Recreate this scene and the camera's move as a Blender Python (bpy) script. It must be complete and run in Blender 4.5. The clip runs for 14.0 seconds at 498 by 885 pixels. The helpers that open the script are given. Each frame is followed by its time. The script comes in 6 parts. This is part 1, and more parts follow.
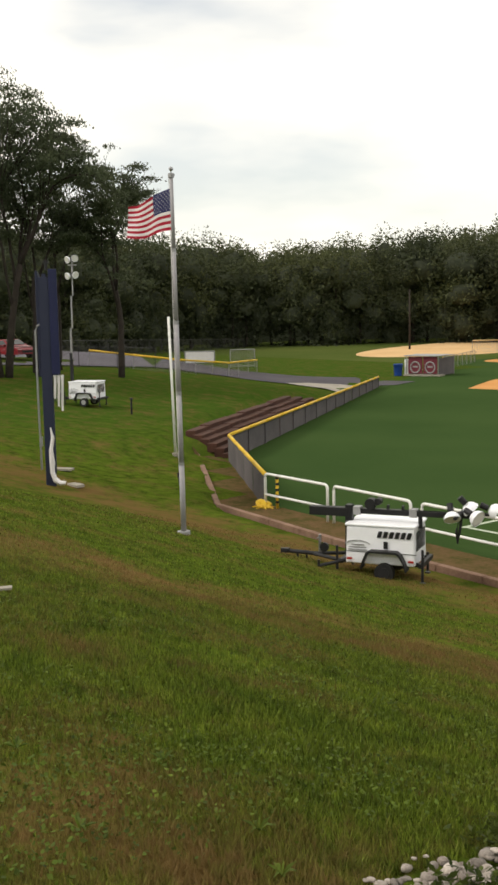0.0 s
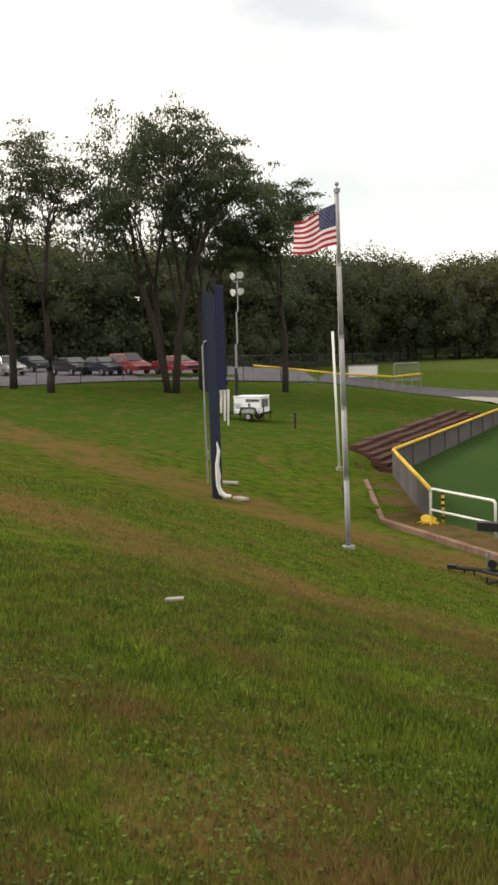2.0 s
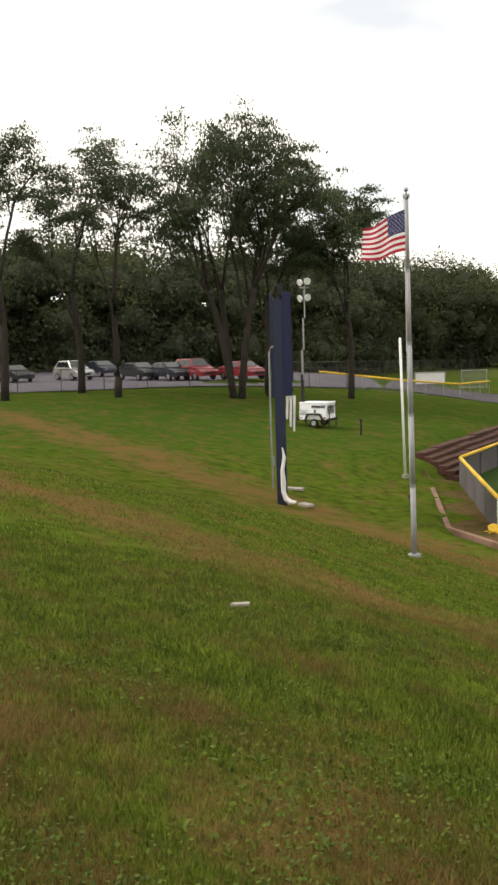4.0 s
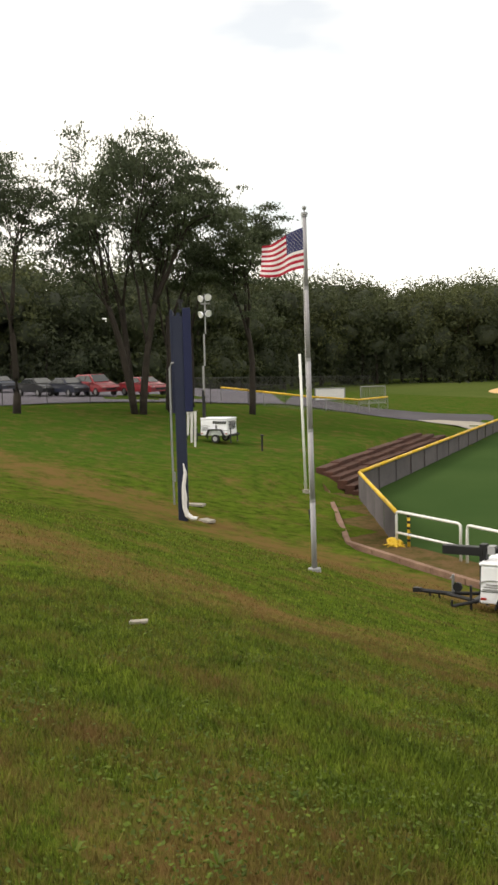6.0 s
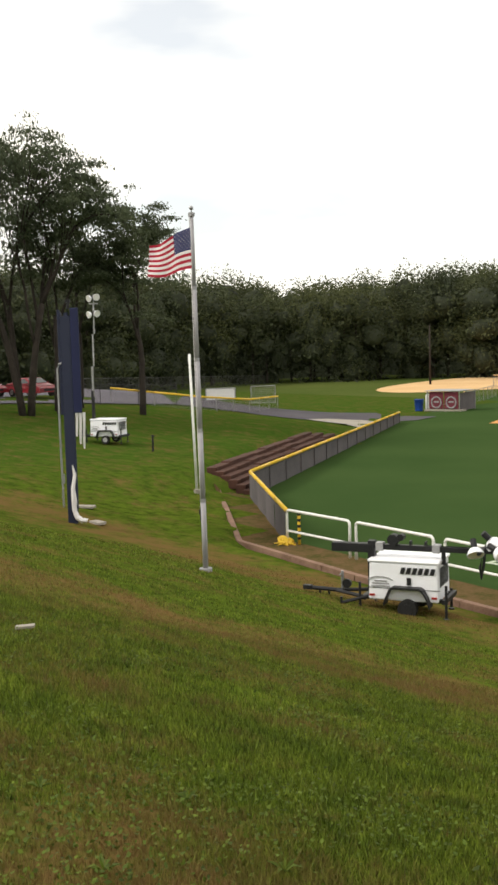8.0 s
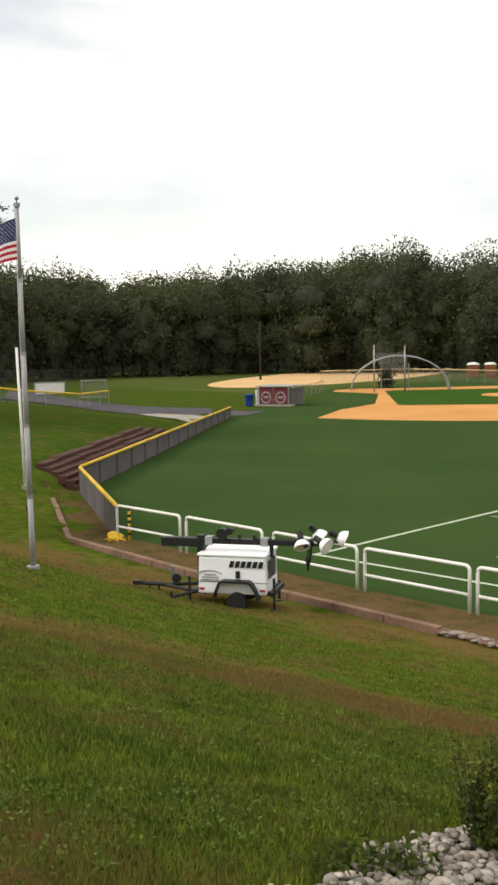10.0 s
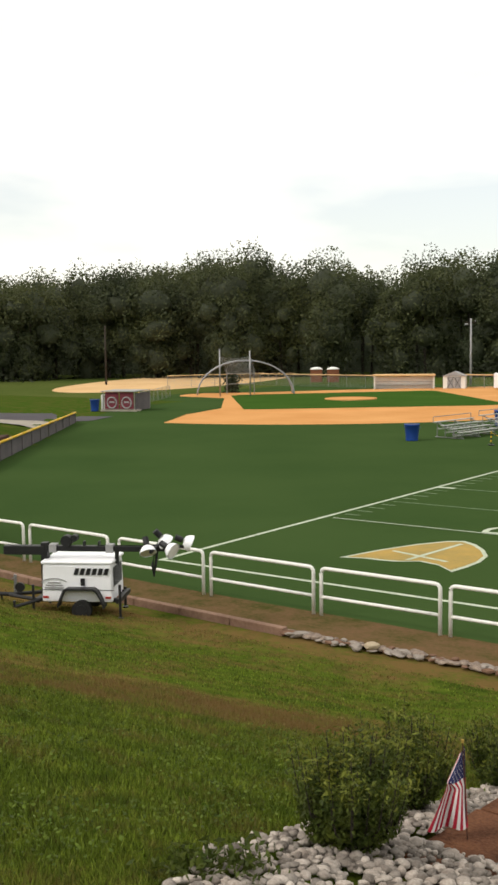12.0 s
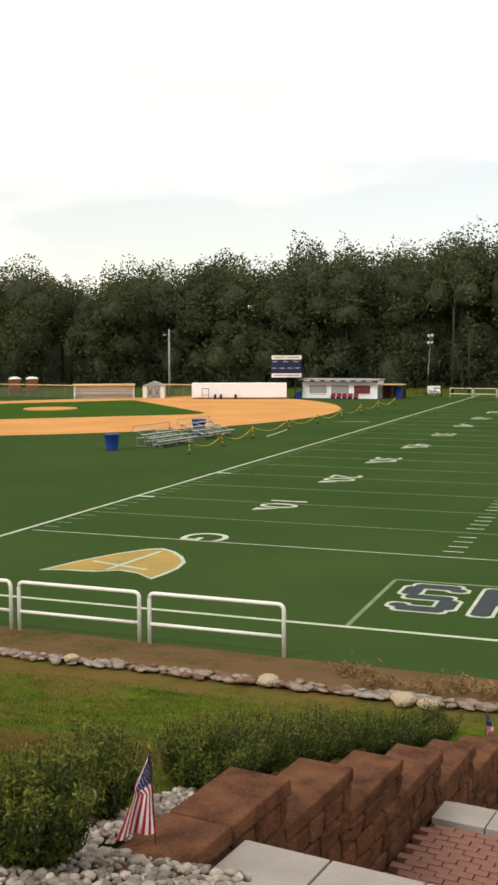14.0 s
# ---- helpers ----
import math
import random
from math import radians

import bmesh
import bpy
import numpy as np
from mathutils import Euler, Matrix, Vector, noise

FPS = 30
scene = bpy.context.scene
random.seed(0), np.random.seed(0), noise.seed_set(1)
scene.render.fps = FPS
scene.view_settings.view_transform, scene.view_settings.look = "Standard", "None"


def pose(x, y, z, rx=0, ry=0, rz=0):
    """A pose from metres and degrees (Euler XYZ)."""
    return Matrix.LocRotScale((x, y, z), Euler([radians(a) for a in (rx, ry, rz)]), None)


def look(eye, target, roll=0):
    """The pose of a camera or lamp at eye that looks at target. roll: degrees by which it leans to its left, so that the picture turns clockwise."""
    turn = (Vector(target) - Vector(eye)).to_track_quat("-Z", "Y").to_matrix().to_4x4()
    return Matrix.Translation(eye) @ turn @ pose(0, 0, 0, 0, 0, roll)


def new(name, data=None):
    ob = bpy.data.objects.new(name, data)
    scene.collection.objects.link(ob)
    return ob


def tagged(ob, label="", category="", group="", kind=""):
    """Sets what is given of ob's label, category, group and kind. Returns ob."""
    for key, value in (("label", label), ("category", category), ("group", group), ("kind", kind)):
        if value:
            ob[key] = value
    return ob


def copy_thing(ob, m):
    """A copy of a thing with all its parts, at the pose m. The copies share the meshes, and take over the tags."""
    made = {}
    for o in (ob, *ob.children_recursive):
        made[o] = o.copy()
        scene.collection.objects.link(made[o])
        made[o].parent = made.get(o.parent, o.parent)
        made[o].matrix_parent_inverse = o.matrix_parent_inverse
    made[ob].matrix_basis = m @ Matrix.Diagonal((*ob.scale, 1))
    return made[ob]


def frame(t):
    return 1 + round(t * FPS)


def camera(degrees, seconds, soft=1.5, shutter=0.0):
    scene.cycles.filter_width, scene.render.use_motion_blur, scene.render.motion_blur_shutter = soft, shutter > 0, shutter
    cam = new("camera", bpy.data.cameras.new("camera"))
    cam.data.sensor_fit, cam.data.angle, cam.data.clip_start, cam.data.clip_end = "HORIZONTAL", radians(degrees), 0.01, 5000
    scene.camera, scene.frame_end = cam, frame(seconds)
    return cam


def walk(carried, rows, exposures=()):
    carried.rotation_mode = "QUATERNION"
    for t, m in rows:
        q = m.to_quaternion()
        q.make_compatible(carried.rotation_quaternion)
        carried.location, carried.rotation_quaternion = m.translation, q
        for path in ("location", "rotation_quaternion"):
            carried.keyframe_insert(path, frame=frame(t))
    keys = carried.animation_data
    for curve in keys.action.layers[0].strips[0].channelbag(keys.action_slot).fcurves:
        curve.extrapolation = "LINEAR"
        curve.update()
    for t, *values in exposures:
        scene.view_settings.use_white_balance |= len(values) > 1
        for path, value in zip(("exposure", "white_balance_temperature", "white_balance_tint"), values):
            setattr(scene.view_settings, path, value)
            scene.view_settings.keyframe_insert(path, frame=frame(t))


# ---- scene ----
cam = camera(25.965, 14.0, soft=2.8)
# a person stands still and pans the camera at arm's length
PIVOT, ARM = (21.304, -33.654, 6.612), 0.417
# seconds, yaw, pitch, roll
ROWS = [
    (0.00, 52.275, -7.177, -1.127),
    (0.50, 56.051, -6.810, -1.537),
    (1.00, 58.798, -6.716, -1.817),
    (1.50, 60.171, -6.663, -2.035),
    (2.00, 60.900, -6.185, -1.960),
    (2.50, 61.418, -6.372, -2.063),
    (3.00, 61.942, -6.272, -1.863),
    (4.15, 64.600, -5.600, -1.700),
    (4.75, 64.750, -5.000, -1.450),
    (5.30, 62.806, -4.753, -1.242),
    (5.50, 61.517, -5.038, -1.406),
    (6.00, 59.115, -5.068, -1.479),
    (6.50, 57.869, -5.205, -1.388),
    (7.00, 56.780, -5.013, -1.441),
    (7.50, 55.541, -5.122, -1.660),
    (8.00, 53.350, -5.221, -1.623),
    (8.50, 50.612, -5.463, -1.561),
    (9.00, 47.877, -5.780, -1.008),
    (9.20, 47.150, -5.800, -1.150),
    (10.20, 43.800, -5.600, -0.850),
    (11.30, 39.820, -5.266, -0.682),
    (11.50, 38.718, -5.420, -0.562),
    (12.00, 36.305, -5.561, -0.753),
    (12.50, 32.966, -5.448, -0.278),
    (13.00, 28.508, -5.217, -0.053),
    (13.50, 24.203, -5.268, -0.056),
    (14.00, 20.523, -5.168, -0.167),
]
walk(cam, [(t, pose(PIVOT[0] - ARM * math.sin(radians(yaw)), PIVOT[1] + ARM * math.cos(radians(yaw)), PIVOT[2], 90 + pitch, 0, yaw) @ pose(0, 0, 0, 0, 0, roll)) for t, yaw, pitch, roll in ROWS],
     exposures=[(0.0, 0.10, 6900, 10), (3.0, 0.35, 6950, 11), (6.5, 0.38, 6900, 11), (9.0, 0.26, 6800, 10), (12.5, 0.18, 6800, 10), (14.0, 0.18, 7000, 11)])

# ---- light ----
world = bpy.data.worlds.new("sky")
scene.world = world
world.use_nodes = True


def sky_world(tree):
    nodes, links = tree.nodes, tree.links
    nodes.clear()
    out = nodes.new("ShaderNodeOutputWorld")
    back = nodes.new("ShaderNodeBackground")
    sky = nodes.new("ShaderNodeTexSky")
    sky.sky_type, sky.sun_disc = "NISHITA", False
    sky.sun_elevation, sky.sun_rotation = radians(42), radians(210)
    lift = nodes.new("ShaderNodeVectorMath")
    lift.operation = "SCALE"
    lift.inputs["Scale"].default_value = 0.125
    links.new(sky.outputs[0], lift.inputs[0])
    # thin bright overcast with a few bluish breaks
    coord = nodes.new("ShaderNodeTexCoord")
    squash = nodes.new("ShaderNodeMapping")
    squash.inputs["Scale"].default_value = (1.0, 1.0, 3.2)
    links.new(coord.outputs["Generated"], squash.inputs[0])
    noise_tex = nodes.new("ShaderNodeTexNoise")
    noise_tex.inputs["Scale"].default_value = 2.3
    noise_tex.inputs["Detail"].default_value = 5
    noise_tex.inputs["Roughness"].default_value = 0.5
    links.new(squash.outputs[0], noise_tex.inputs["Vector"])
    ramp = nodes.new("ShaderNodeValToRGB")
    ramp.color_ramp.elements[0].position, ramp.color_ramp.elements[1].position = 0.33, 0.50
    ramp.color_ramp.elements[0].color = (0.48, 0.48, 0.48, 1)
    ramp.color_ramp.elements[1].color = (1, 1, 1, 1)
    # low in the north the cover thins
    split = nodes.new("ShaderNodeSeparateXYZ")
    links.new(coord.outputs["Generated"], split.inputs[0])
    north, low, thin, cover = (nodes.new("ShaderNodeMapRange"), nodes.new("ShaderNodeMapRange"), nodes.new("ShaderNodeMath"), nodes.new("ShaderNodeMath"))
    links.new(split.outputs[1], north.inputs[0])
    north.inputs[1].default_value, north.inputs[2].default_value = 0.80, 0.95
    links.new(split.outputs[2], low.inputs[0])
    low.inputs[1].default_value, low.inputs[2].default_value = 0.11, 0.20
    low.inputs[3].default_value, low.inputs[4].default_value = 0.34, 0.0
    thin.operation, cover.operation = "MULTIPLY", "SUBTRACT"
    links.new(north.outputs[0], thin.inputs[0])
    links.new(low.outputs[0], thin.inputs[1])
    links.new(noise_tex.outputs[0], cover.inputs[0])
    links.new(thin.outputs[0], cover.inputs[1])
    links.new(cover.outputs[0], ramp.inputs[0])
    mix = nodes.new("ShaderNodeMix")
    mix.data_type = "RGBA"
    links.new(ramp.outputs[0], mix.inputs[0])
    links.new(lift.outputs[0], mix.inputs[6])
    mix.inputs[7].default_value = (1.12, 1.11, 1.05, 1)
    links.new(mix.outputs[2], back.inputs[0])
    back.inputs[1].default_value = 1.0
    links.new(back.outputs[0], out.inputs[0])


sky_world(world.node_tree)
sun = new("sun", bpy.data.lights.new("sun", "SUN"))
sun.data.energy, sun.data.angle, sun.data.color = 1.5, radians(14), (1.0, 0.95, 0.87)
sun.matrix_basis = look((-45, -78, 80), (0, 0, 0))


# ---- materials ----
def mat(name, a, b=None, scale=5.0, rough=0.8, metal=0.0, bump=0.0, fine=0.0, space="Object", detail=6, spec=0.3, vary=0.0):
    """A surface of two tones mixed by noise at two sizes, with fine relief."""
    m = bpy.data.materials.new(name)
    m.use_nodes = True
    n, l = m.node_tree.nodes, m.node_tree.links
    s = n["Principled BSDF"]
    s.inputs["Roughness"].default_value, s.inputs["Metallic"].default_value = rough, metal
    s.inputs["Specular IOR Level"].default_value = spec
    if b is None:
        b = tuple(c * 0.8 for c in a)
    coord = n.new("ShaderNodeTexCoord")
    src = coord.outputs["Object"]
    if space == "World":
        src = n.new("ShaderNodeNewGeometry").outputs["Position"]
    big, small = n.new("ShaderNodeTexNoise"), n.new("ShaderNodeTexNoise")
    for tex, k in ((big, scale), (small, fine or scale * 9)):
        tex.inputs["Scale"].default_value = k
        tex.inputs["Detail"].default_value = detail
        l.new(src, tex.inputs["Vector"])
    add = n.new("ShaderNodeMath")
    add.operation = "MULTIPLY_ADD"
    l.new(small.outputs[0], add.inputs[0])
    add.inputs[1].default_value = 0.6
    l.new(big.outputs[0], add.inputs[2])
    ramp = n.new("ShaderNodeMapRange")
    ramp.inputs[1].default_value, ramp.inputs[2].default_value = 0.55, 1.05
    l.new(add.outputs[0], ramp.inputs[0])
    mix = n.new("ShaderNodeMix")
    mix.data_type = "RGBA"
    l.new(ramp.outputs[0], mix.inputs[0])
    mix.inputs[6].default_value, mix.inputs[7].default_value = (*a, 1), (*b, 1)
    col = mix.outputs[2]
    if vary:
        hsv = n.new("ShaderNodeHueSaturation")
        rnd = n.new("ShaderNodeNewGeometry").outputs["Random Per Island"]
        mr = n.new("ShaderNodeMapRange")
        mr.inputs[3].default_value, mr.inputs[4].default_value = 1 - vary, 1 + vary
        l.new(rnd, mr.inputs[0])
        l.new(mr.outputs[0], hsv.inputs["Value"])
        l.new(col, hsv.inputs["Color"])
        col = hsv.outputs[0]
    l.new(col, s.inputs["Base Color"])
    if bump:
        bp = n.new("ShaderNodeBump")
        bp.inputs["Strength"].default_value = bump
        bp.inputs["Distance"].default_value = 0.02
        l.new(small.outputs[0], bp.inputs["Height"])
        l.new(bp.outputs[0], s.inputs["Normal"])
    return m


def leaf_mat(name, a, b, vary=0.35, scale=0.4):
    m = mat(name, a, b, scale=scale, rough=0.6, space="World", spec=0.2, vary=vary)
    n, l = m.node_tree.nodes, m.node_tree.links
    s, out = n["Principled BSDF"], n["Material Output"]
    tr = n.new("ShaderNodeBsdfTranslucent")
    src = s.inputs["Base Color"].links[0].from_socket
    l.new(src, tr.inputs["Color"])
    mx = n.new("ShaderNodeMixShader")
    mx.inputs[0].default_value = 0.32
    l.new(s.outputs[0], mx.inputs[1])
    l.new(tr.outputs[0], mx.inputs[2])
    l.new(mx.outputs[0], out.inputs[0])
    return m


def dry_patches(m, tan, amount=0.9):
    """Dry tan growth on a grass material: ragged patches, and two worn bands along the bank."""
    n, l = m.node_tree.nodes, m.node_tree.links
    s = n["Principled BSDF"]
    base = s.inputs["Base Color"].links[0].from_socket
    users = [k.to_socket for k in base.links]
    geo = n.new("ShaderNodeNewGeometry")
    mapping = n.new("ShaderNodeMapping")
    mapping.inputs["Rotation"].default_value = (0, 0, radians(-24))
    mapping.inputs["Scale"].default_value = (0.34, 0.52, 0.3)
    l.new(geo.outputs["Position"], mapping.inputs[0])
    dry = n.new("ShaderNodeTexNoise")
    dry.inputs["Scale"].default_value, dry.inputs["Detail"].default_value, dry.inputs["Roughness"].default_value = 2.1, 12, 0.74
    l.new(mapping.outputs[0], dry.inputs["Vector"])
    split = n.new("ShaderNodeSeparateXYZ")
    l.new(geo.outputs["Position"], split.inputs[0])
    total = dry.outputs[0]
    for centre, slope, width, gain in ((-30.85, 0.5, 2.9, 0.17), (-15.9, 0.155, 3.2, 0.18), (-37.6, 0.35, 1.8, 0.13)):
        line = n.new("ShaderNodeMath")
        line.operation = "MULTIPLY_ADD"
        l.new(split.outputs[0], line.inputs[0])
        line.inputs[1].default_value, line.inputs[2].default_value = -slope, -centre
        off = n.new("ShaderNodeMath")
        l.new(split.outputs[1], off.inputs[0])
        l.new(line.outputs[0], off.inputs[1])
        mag = n.new("ShaderNodeMath")
        mag.operation = "ABSOLUTE"
        l.new(off.outputs[0], mag.inputs[0])
        band = n.new("ShaderNodeMapRange")
        band.interpolation_type = "SMOOTHSTEP"
        band.inputs[1].default_value, band.inputs[2].default_value = 0.0, width
        band.inputs[3].default_value, band.inputs[4].default_value = gain, 0.0
        l.new(mag.outputs[0], band.inputs[0])
        add = n.new("ShaderNodeMath")
        l.new(total, add.inputs[0])
        l.new(band.outputs[0], add.inputs[1])
        total = add.outputs[0]
    tuft, speck = n.new("ShaderNodeTexNoise"), n.new("ShaderNodeMath")
    tuft.inputs["Scale"].default_value, tuft.inputs["Detail"].default_value, tuft.inputs["Roughness"].default_value = 11.0, 8, 0.7
    l.new(geo.outputs["Position"], tuft.inputs["Vector"])
    speck.operation = "MULTIPLY_ADD"
    l.new(tuft.outputs[0], speck.inputs[0])
    speck.inputs[1].default_value = 0.55
    l.new(total, speck.inputs[2])
    total = speck.outputs[0]
    rng = n.new("ShaderNodeMapRange")
    rng.inputs[1].default_value, rng.inputs[2].default_value = 0.765, 1.0
    rng.inputs[4].default_value = amount
    l.new(total, rng.inputs[0])
    mix = n.new("ShaderNodeMix")
    mix.data_type = "RGBA"
    l.new(rng.outputs[0], mix.inputs[0])
    l.new(base, mix.inputs[6])
    mix.inputs[7].default_value = (*tan, 1)
    for u in users:
        l.new(mix.outputs[2], u)
    return m


def lush(m, tone):
    """Greener, thicker growth on the flat lawn west of the bank, mottled by tufts."""
    n, l = m.node_tree.nodes, m.node_tree.links
    s = n["Principled BSDF"]
    base = s.inputs["Base Color"].links[0].from_socket
    users = [k.to_socket for k in base.links]
    geo, split, rng = n.new("ShaderNodeNewGeometry"), n.new("ShaderNodeSeparateXYZ"), n.new("ShaderNodeMapRange")
    l.new(geo.outputs["Position"], split.inputs[0])
    l.new(split.outputs[0], rng.inputs[0])
    rng.inputs[1].default_value, rng.inputs[2].default_value = -14.0, -27.0
    rng.inputs[3].default_value, rng.inputs[4].default_value = 0.0, 0.75
    mix = n.new("ShaderNodeMix")
    mix.data_type = "RGBA"
    l.new(rng.outputs[0], mix.inputs[0])
    l.new(base, mix.inputs[6])
    mix.inputs[7].default_value = (*tone, 1)
    for u in users:
        l.new(mix.outputs[2], u)
    return m


LAWN = dry_patches(lush(mat("lawn", (0.026, 0.044, 0.007), (0.088, 0.128, 0.015), scale=2.2, rough=1.0, bump=0.5, fine=24.0, space="World", spec=0.0), (0.038, 0.076, 0.012)), (0.140, 0.086, 0.034))
TURF = mat("turf", (0.034, 0.064, 0.020), (0.047, 0.080, 0.026), scale=0.12, rough=1.0, bump=0.2, fine=30, space="World", spec=0.0)
INFIELD_GRASS = mat("infield_turf", (0.034, 0.078, 0.014), (0.044, 0.094, 0.018), scale=0.2, rough=1.0, space="World", spec=0.0)
FAR_GRASS = mat("far_mown_grass", (0.052, 0.078, 0.018), (0.088, 0.106, 0.030), scale=0.06, rough=1.0, fine=1.5, space="World", spec=0.0)
CLAY = mat("clay", (0.50, 0.235, 0.085), (0.60, 0.315, 0.125), scale=0.2, rough=1.0, bump=0.2, fine=8, space="World", spec=0.0)
SAND = mat("sandy_clay", (0.56, 0.36, 0.18), (0.64, 0.44, 0.24), scale=0.15, rough=1.0, space="World", spec=0.0)
EARTH = dry_patches(mat("bare_earth", (0.052, 0.058, 0.016), (0.135, 0.082, 0.044), scale=1.6, rough=1.0, bump=0.6, fine=9, space="World", spec=0.0), (0.150, 0.088, 0.050), 0.8)
LINE = mat("line_paint", (0.34, 0.40, 0.30), (0.50, 0.54, 0.44), scale=2, rough=0.8, space="World")
FAINT = mat("worn_line_paint", (0.10, 0.16, 0.08), (0.18, 0.24, 0.14), scale=1.5, rough=0.8, space="World")
GOLD = mat("gold_paint", (0.40, 0.25, 0.05), (0.25, 0.19, 0.05), scale=0.9, rough=0.8, space="World")
NAVY_PAINT = mat("navy_turf_paint", (0.016, 0.028, 0.035), (0.03, 0.045, 0.05), scale=3, rough=0.85, space="World")
ASPHALT = mat("asphalt", (0.115, 0.105, 0.125), (0.16, 0.15, 0.17), scale=0.3, rough=1.0, bump=0.2, fine=20, space="World", spec=0.05)
DARK_ASPHALT = mat("dark_asphalt", (0.045, 0.038, 0.048), (0.065, 0.058, 0.07), scale=0.4, rough=0.85, bump=0.2, fine=20, space="World")
CONCRETE = mat("concrete", (0.25, 0.225, 0.19), (0.36, 0.33, 0.28), scale=1.2, rough=0.9, bump=0.3, fine=25, space="World")
PALE_PAVER = mat("pale_paver", (0.25, 0.225, 0.21), (0.33, 0.30, 0.285), scale=2.5, rough=0.85, bump=0.2, fine=60)
CURB = mat("weathered_curb", (0.15, 0.086, 0.060), (0.25, 0.155, 0.112), scale=1.5, rough=0.9, bump=0.4, space="World")
WHITE_PAINT = mat("white_paint", (0.78, 0.78, 0.76), (0.70, 0.70, 0.67), scale=3, rough=0.45)
WHITE_BODY = mat("white_enamel", (0.87, 0.88, 0.93), (0.82, 0.83, 0.88), scale=1.5, rough=0.35, spec=0.5)
YELLOW = mat("yellow_plastic", (0.72, 0.47, 0.03), (0.66, 0.42, 0.04), scale=2, rough=0.5)
GALV = mat("galvanised_steel", (0.36, 0.36, 0.37), (0.28, 0.28, 0.29), scale=4, rough=0.45, metal=0.7)
POLE_METAL = mat("brushed_aluminium", (0.36, 0.35, 0.37), (0.29, 0.28, 0.30), scale=2, rough=0.55, metal=0.0)
BLACK = mat("black_steel", (0.012, 0.012, 0.014), (0.02, 0.02, 0.022), scale=4, rough=0.5)
RUBBER = mat("tyre_rubber", (0.014, 0.014, 0.014), (0.022, 0.022, 0.022), scale=8, rough=0.85)
NAVY = mat("navy_sheet", (0.010, 0.014, 0.055), (0.013, 0.018, 0.07), scale=1, rough=0.5)
NAVY_STEEL = mat("dark_blue_steel", (0.018, 0.024, 0.055), (0.025, 0.03, 0.06), scale=2, rough=0.45)
WOODTIE = mat("timber_sleeper", (0.045, 0.019, 0.013), (0.090, 0.040, 0.027), scale=1.5, rough=0.9, bump=0.5, space="World")
SCREEN = mat("grey_windscreen", (0.088, 0.080, 0.086), (0.135, 0.120, 0.125), scale=0.8, rough=0.9, space="World")
BARK = mat("bark", (0.024, 0.019, 0.016), (0.045, 0.036, 0.029), scale=3, rough=0.95, bump=0.8)
LEAF_NEAR = leaf_mat("locust_leaf", (0.050, 0.068, 0.038), (0.088, 0.106, 0.052), vary=0.2)
LEAF_FAR = leaf_mat("forest_leaf", (0.040, 0.053, 0.030), (0.098, 0.110, 0.040), vary=0.22, scale=0.09)
# darker forest leaf: paints shade inside the woods; also colours the evergreen shrub
LEAF_DARK = leaf_mat("shaded_and_evergreen_leaf", (0.044, 0.054, 0.034), (0.066, 0.078, 0.044), vary=0.2, scale=0.1)
LEAF_SHRUB = leaf_mat("shrub_leaf", (0.030, 0.052, 0.010), (0.090, 0.110, 0.018), vary=0.4, scale=9)
GRASS_BLADE = dry_patches(leaf_mat("grass_blade", (0.056, 0.092, 0.010), (0.172, 0.218, 0.026), vary=0.6, scale=3.5), (0.205, 0.125, 0.050), 0.9)
LEAF_TIP = leaf_mat("young_shrub_leaf", (0.095, 0.120, 0.016), (0.170, 0.180, 0.030), vary=0.3, scale=6)
CLOVER = leaf_mat("clover_leaf", (0.050, 0.088, 0.011), (0.120, 0.158, 0.020), vary=0.5, scale=2)
BROWNSTONE = mat("brown_stone", (0.048, 0.020, 0.012), (0.165, 0.074, 0.040), scale=4, rough=0.95, bump=0.8, fine=45, spec=0.1)
BRICK = mat("red_paver", (0.17, 0.075, 0.058), (0.25, 0.125, 0.10), scale=4, rough=0.9, bump=0.3, fine=50)
PEBBLE = mat("river_stone", (0.17, 0.140, 0.120), (0.38, 0.34, 0.305), scale=9, rough=0.9, bump=0.3, vary=0.5, spec=0.1)
PALE_ROCK = mat("pale_field_stone", (0.19, 0.165, 0.145), (0.34, 0.30, 0.27), scale=6, rough=0.95, bump=0.6, spec=0.1)
RUST_ROCK = mat("rusty_field_stone", (0.11, 0.06, 0.04), (0.22, 0.135, 0.095), scale=6, rough=0.95, bump=0.6, spec=0.1)
BOULDER = mat("cream_boulder", (0.33, 0.26, 0.18), (0.44, 0.37, 0.27), scale=5, rough=0.95, bump=0.5, spec=0.1)
ROCK = mat("field_stone", (0.085, 0.065, 0.055), (0.25, 0.20, 0.165), scale=5, rough=0.95, bump=0.6, vary=0.4, spec=0.1)
RED = mat("flag_red", (0.34, 0.010, 0.03), (0.40, 0.014, 0.04), scale=8, rough=0.8)
FLAG_WHITE = mat("flag_white", (0.72, 0.70, 0.70), (0.66, 0.64, 0.65), scale=8, rough=0.8)
FLAG_BLUE = mat("flag_blue", (0.014, 0.018, 0.09), (0.018, 0.024, 0.11), scale=8, rough=0.8)
BLUE_PLASTIC = mat("blue_plastic", (0.012, 0.05, 0.26), (0.016, 0.065, 0.3), scale=3, rough=0.5)
MAROON = mat("maroon_vinyl", (0.13, 0.022, 0.035), (0.16, 0.03, 0.045), scale=1, rough=0.6)
GREY_BOARD = mat("grey_board", (0.26, 0.26, 0.27), (0.34, 0.34, 0.35), scale=2, rough=0.8)
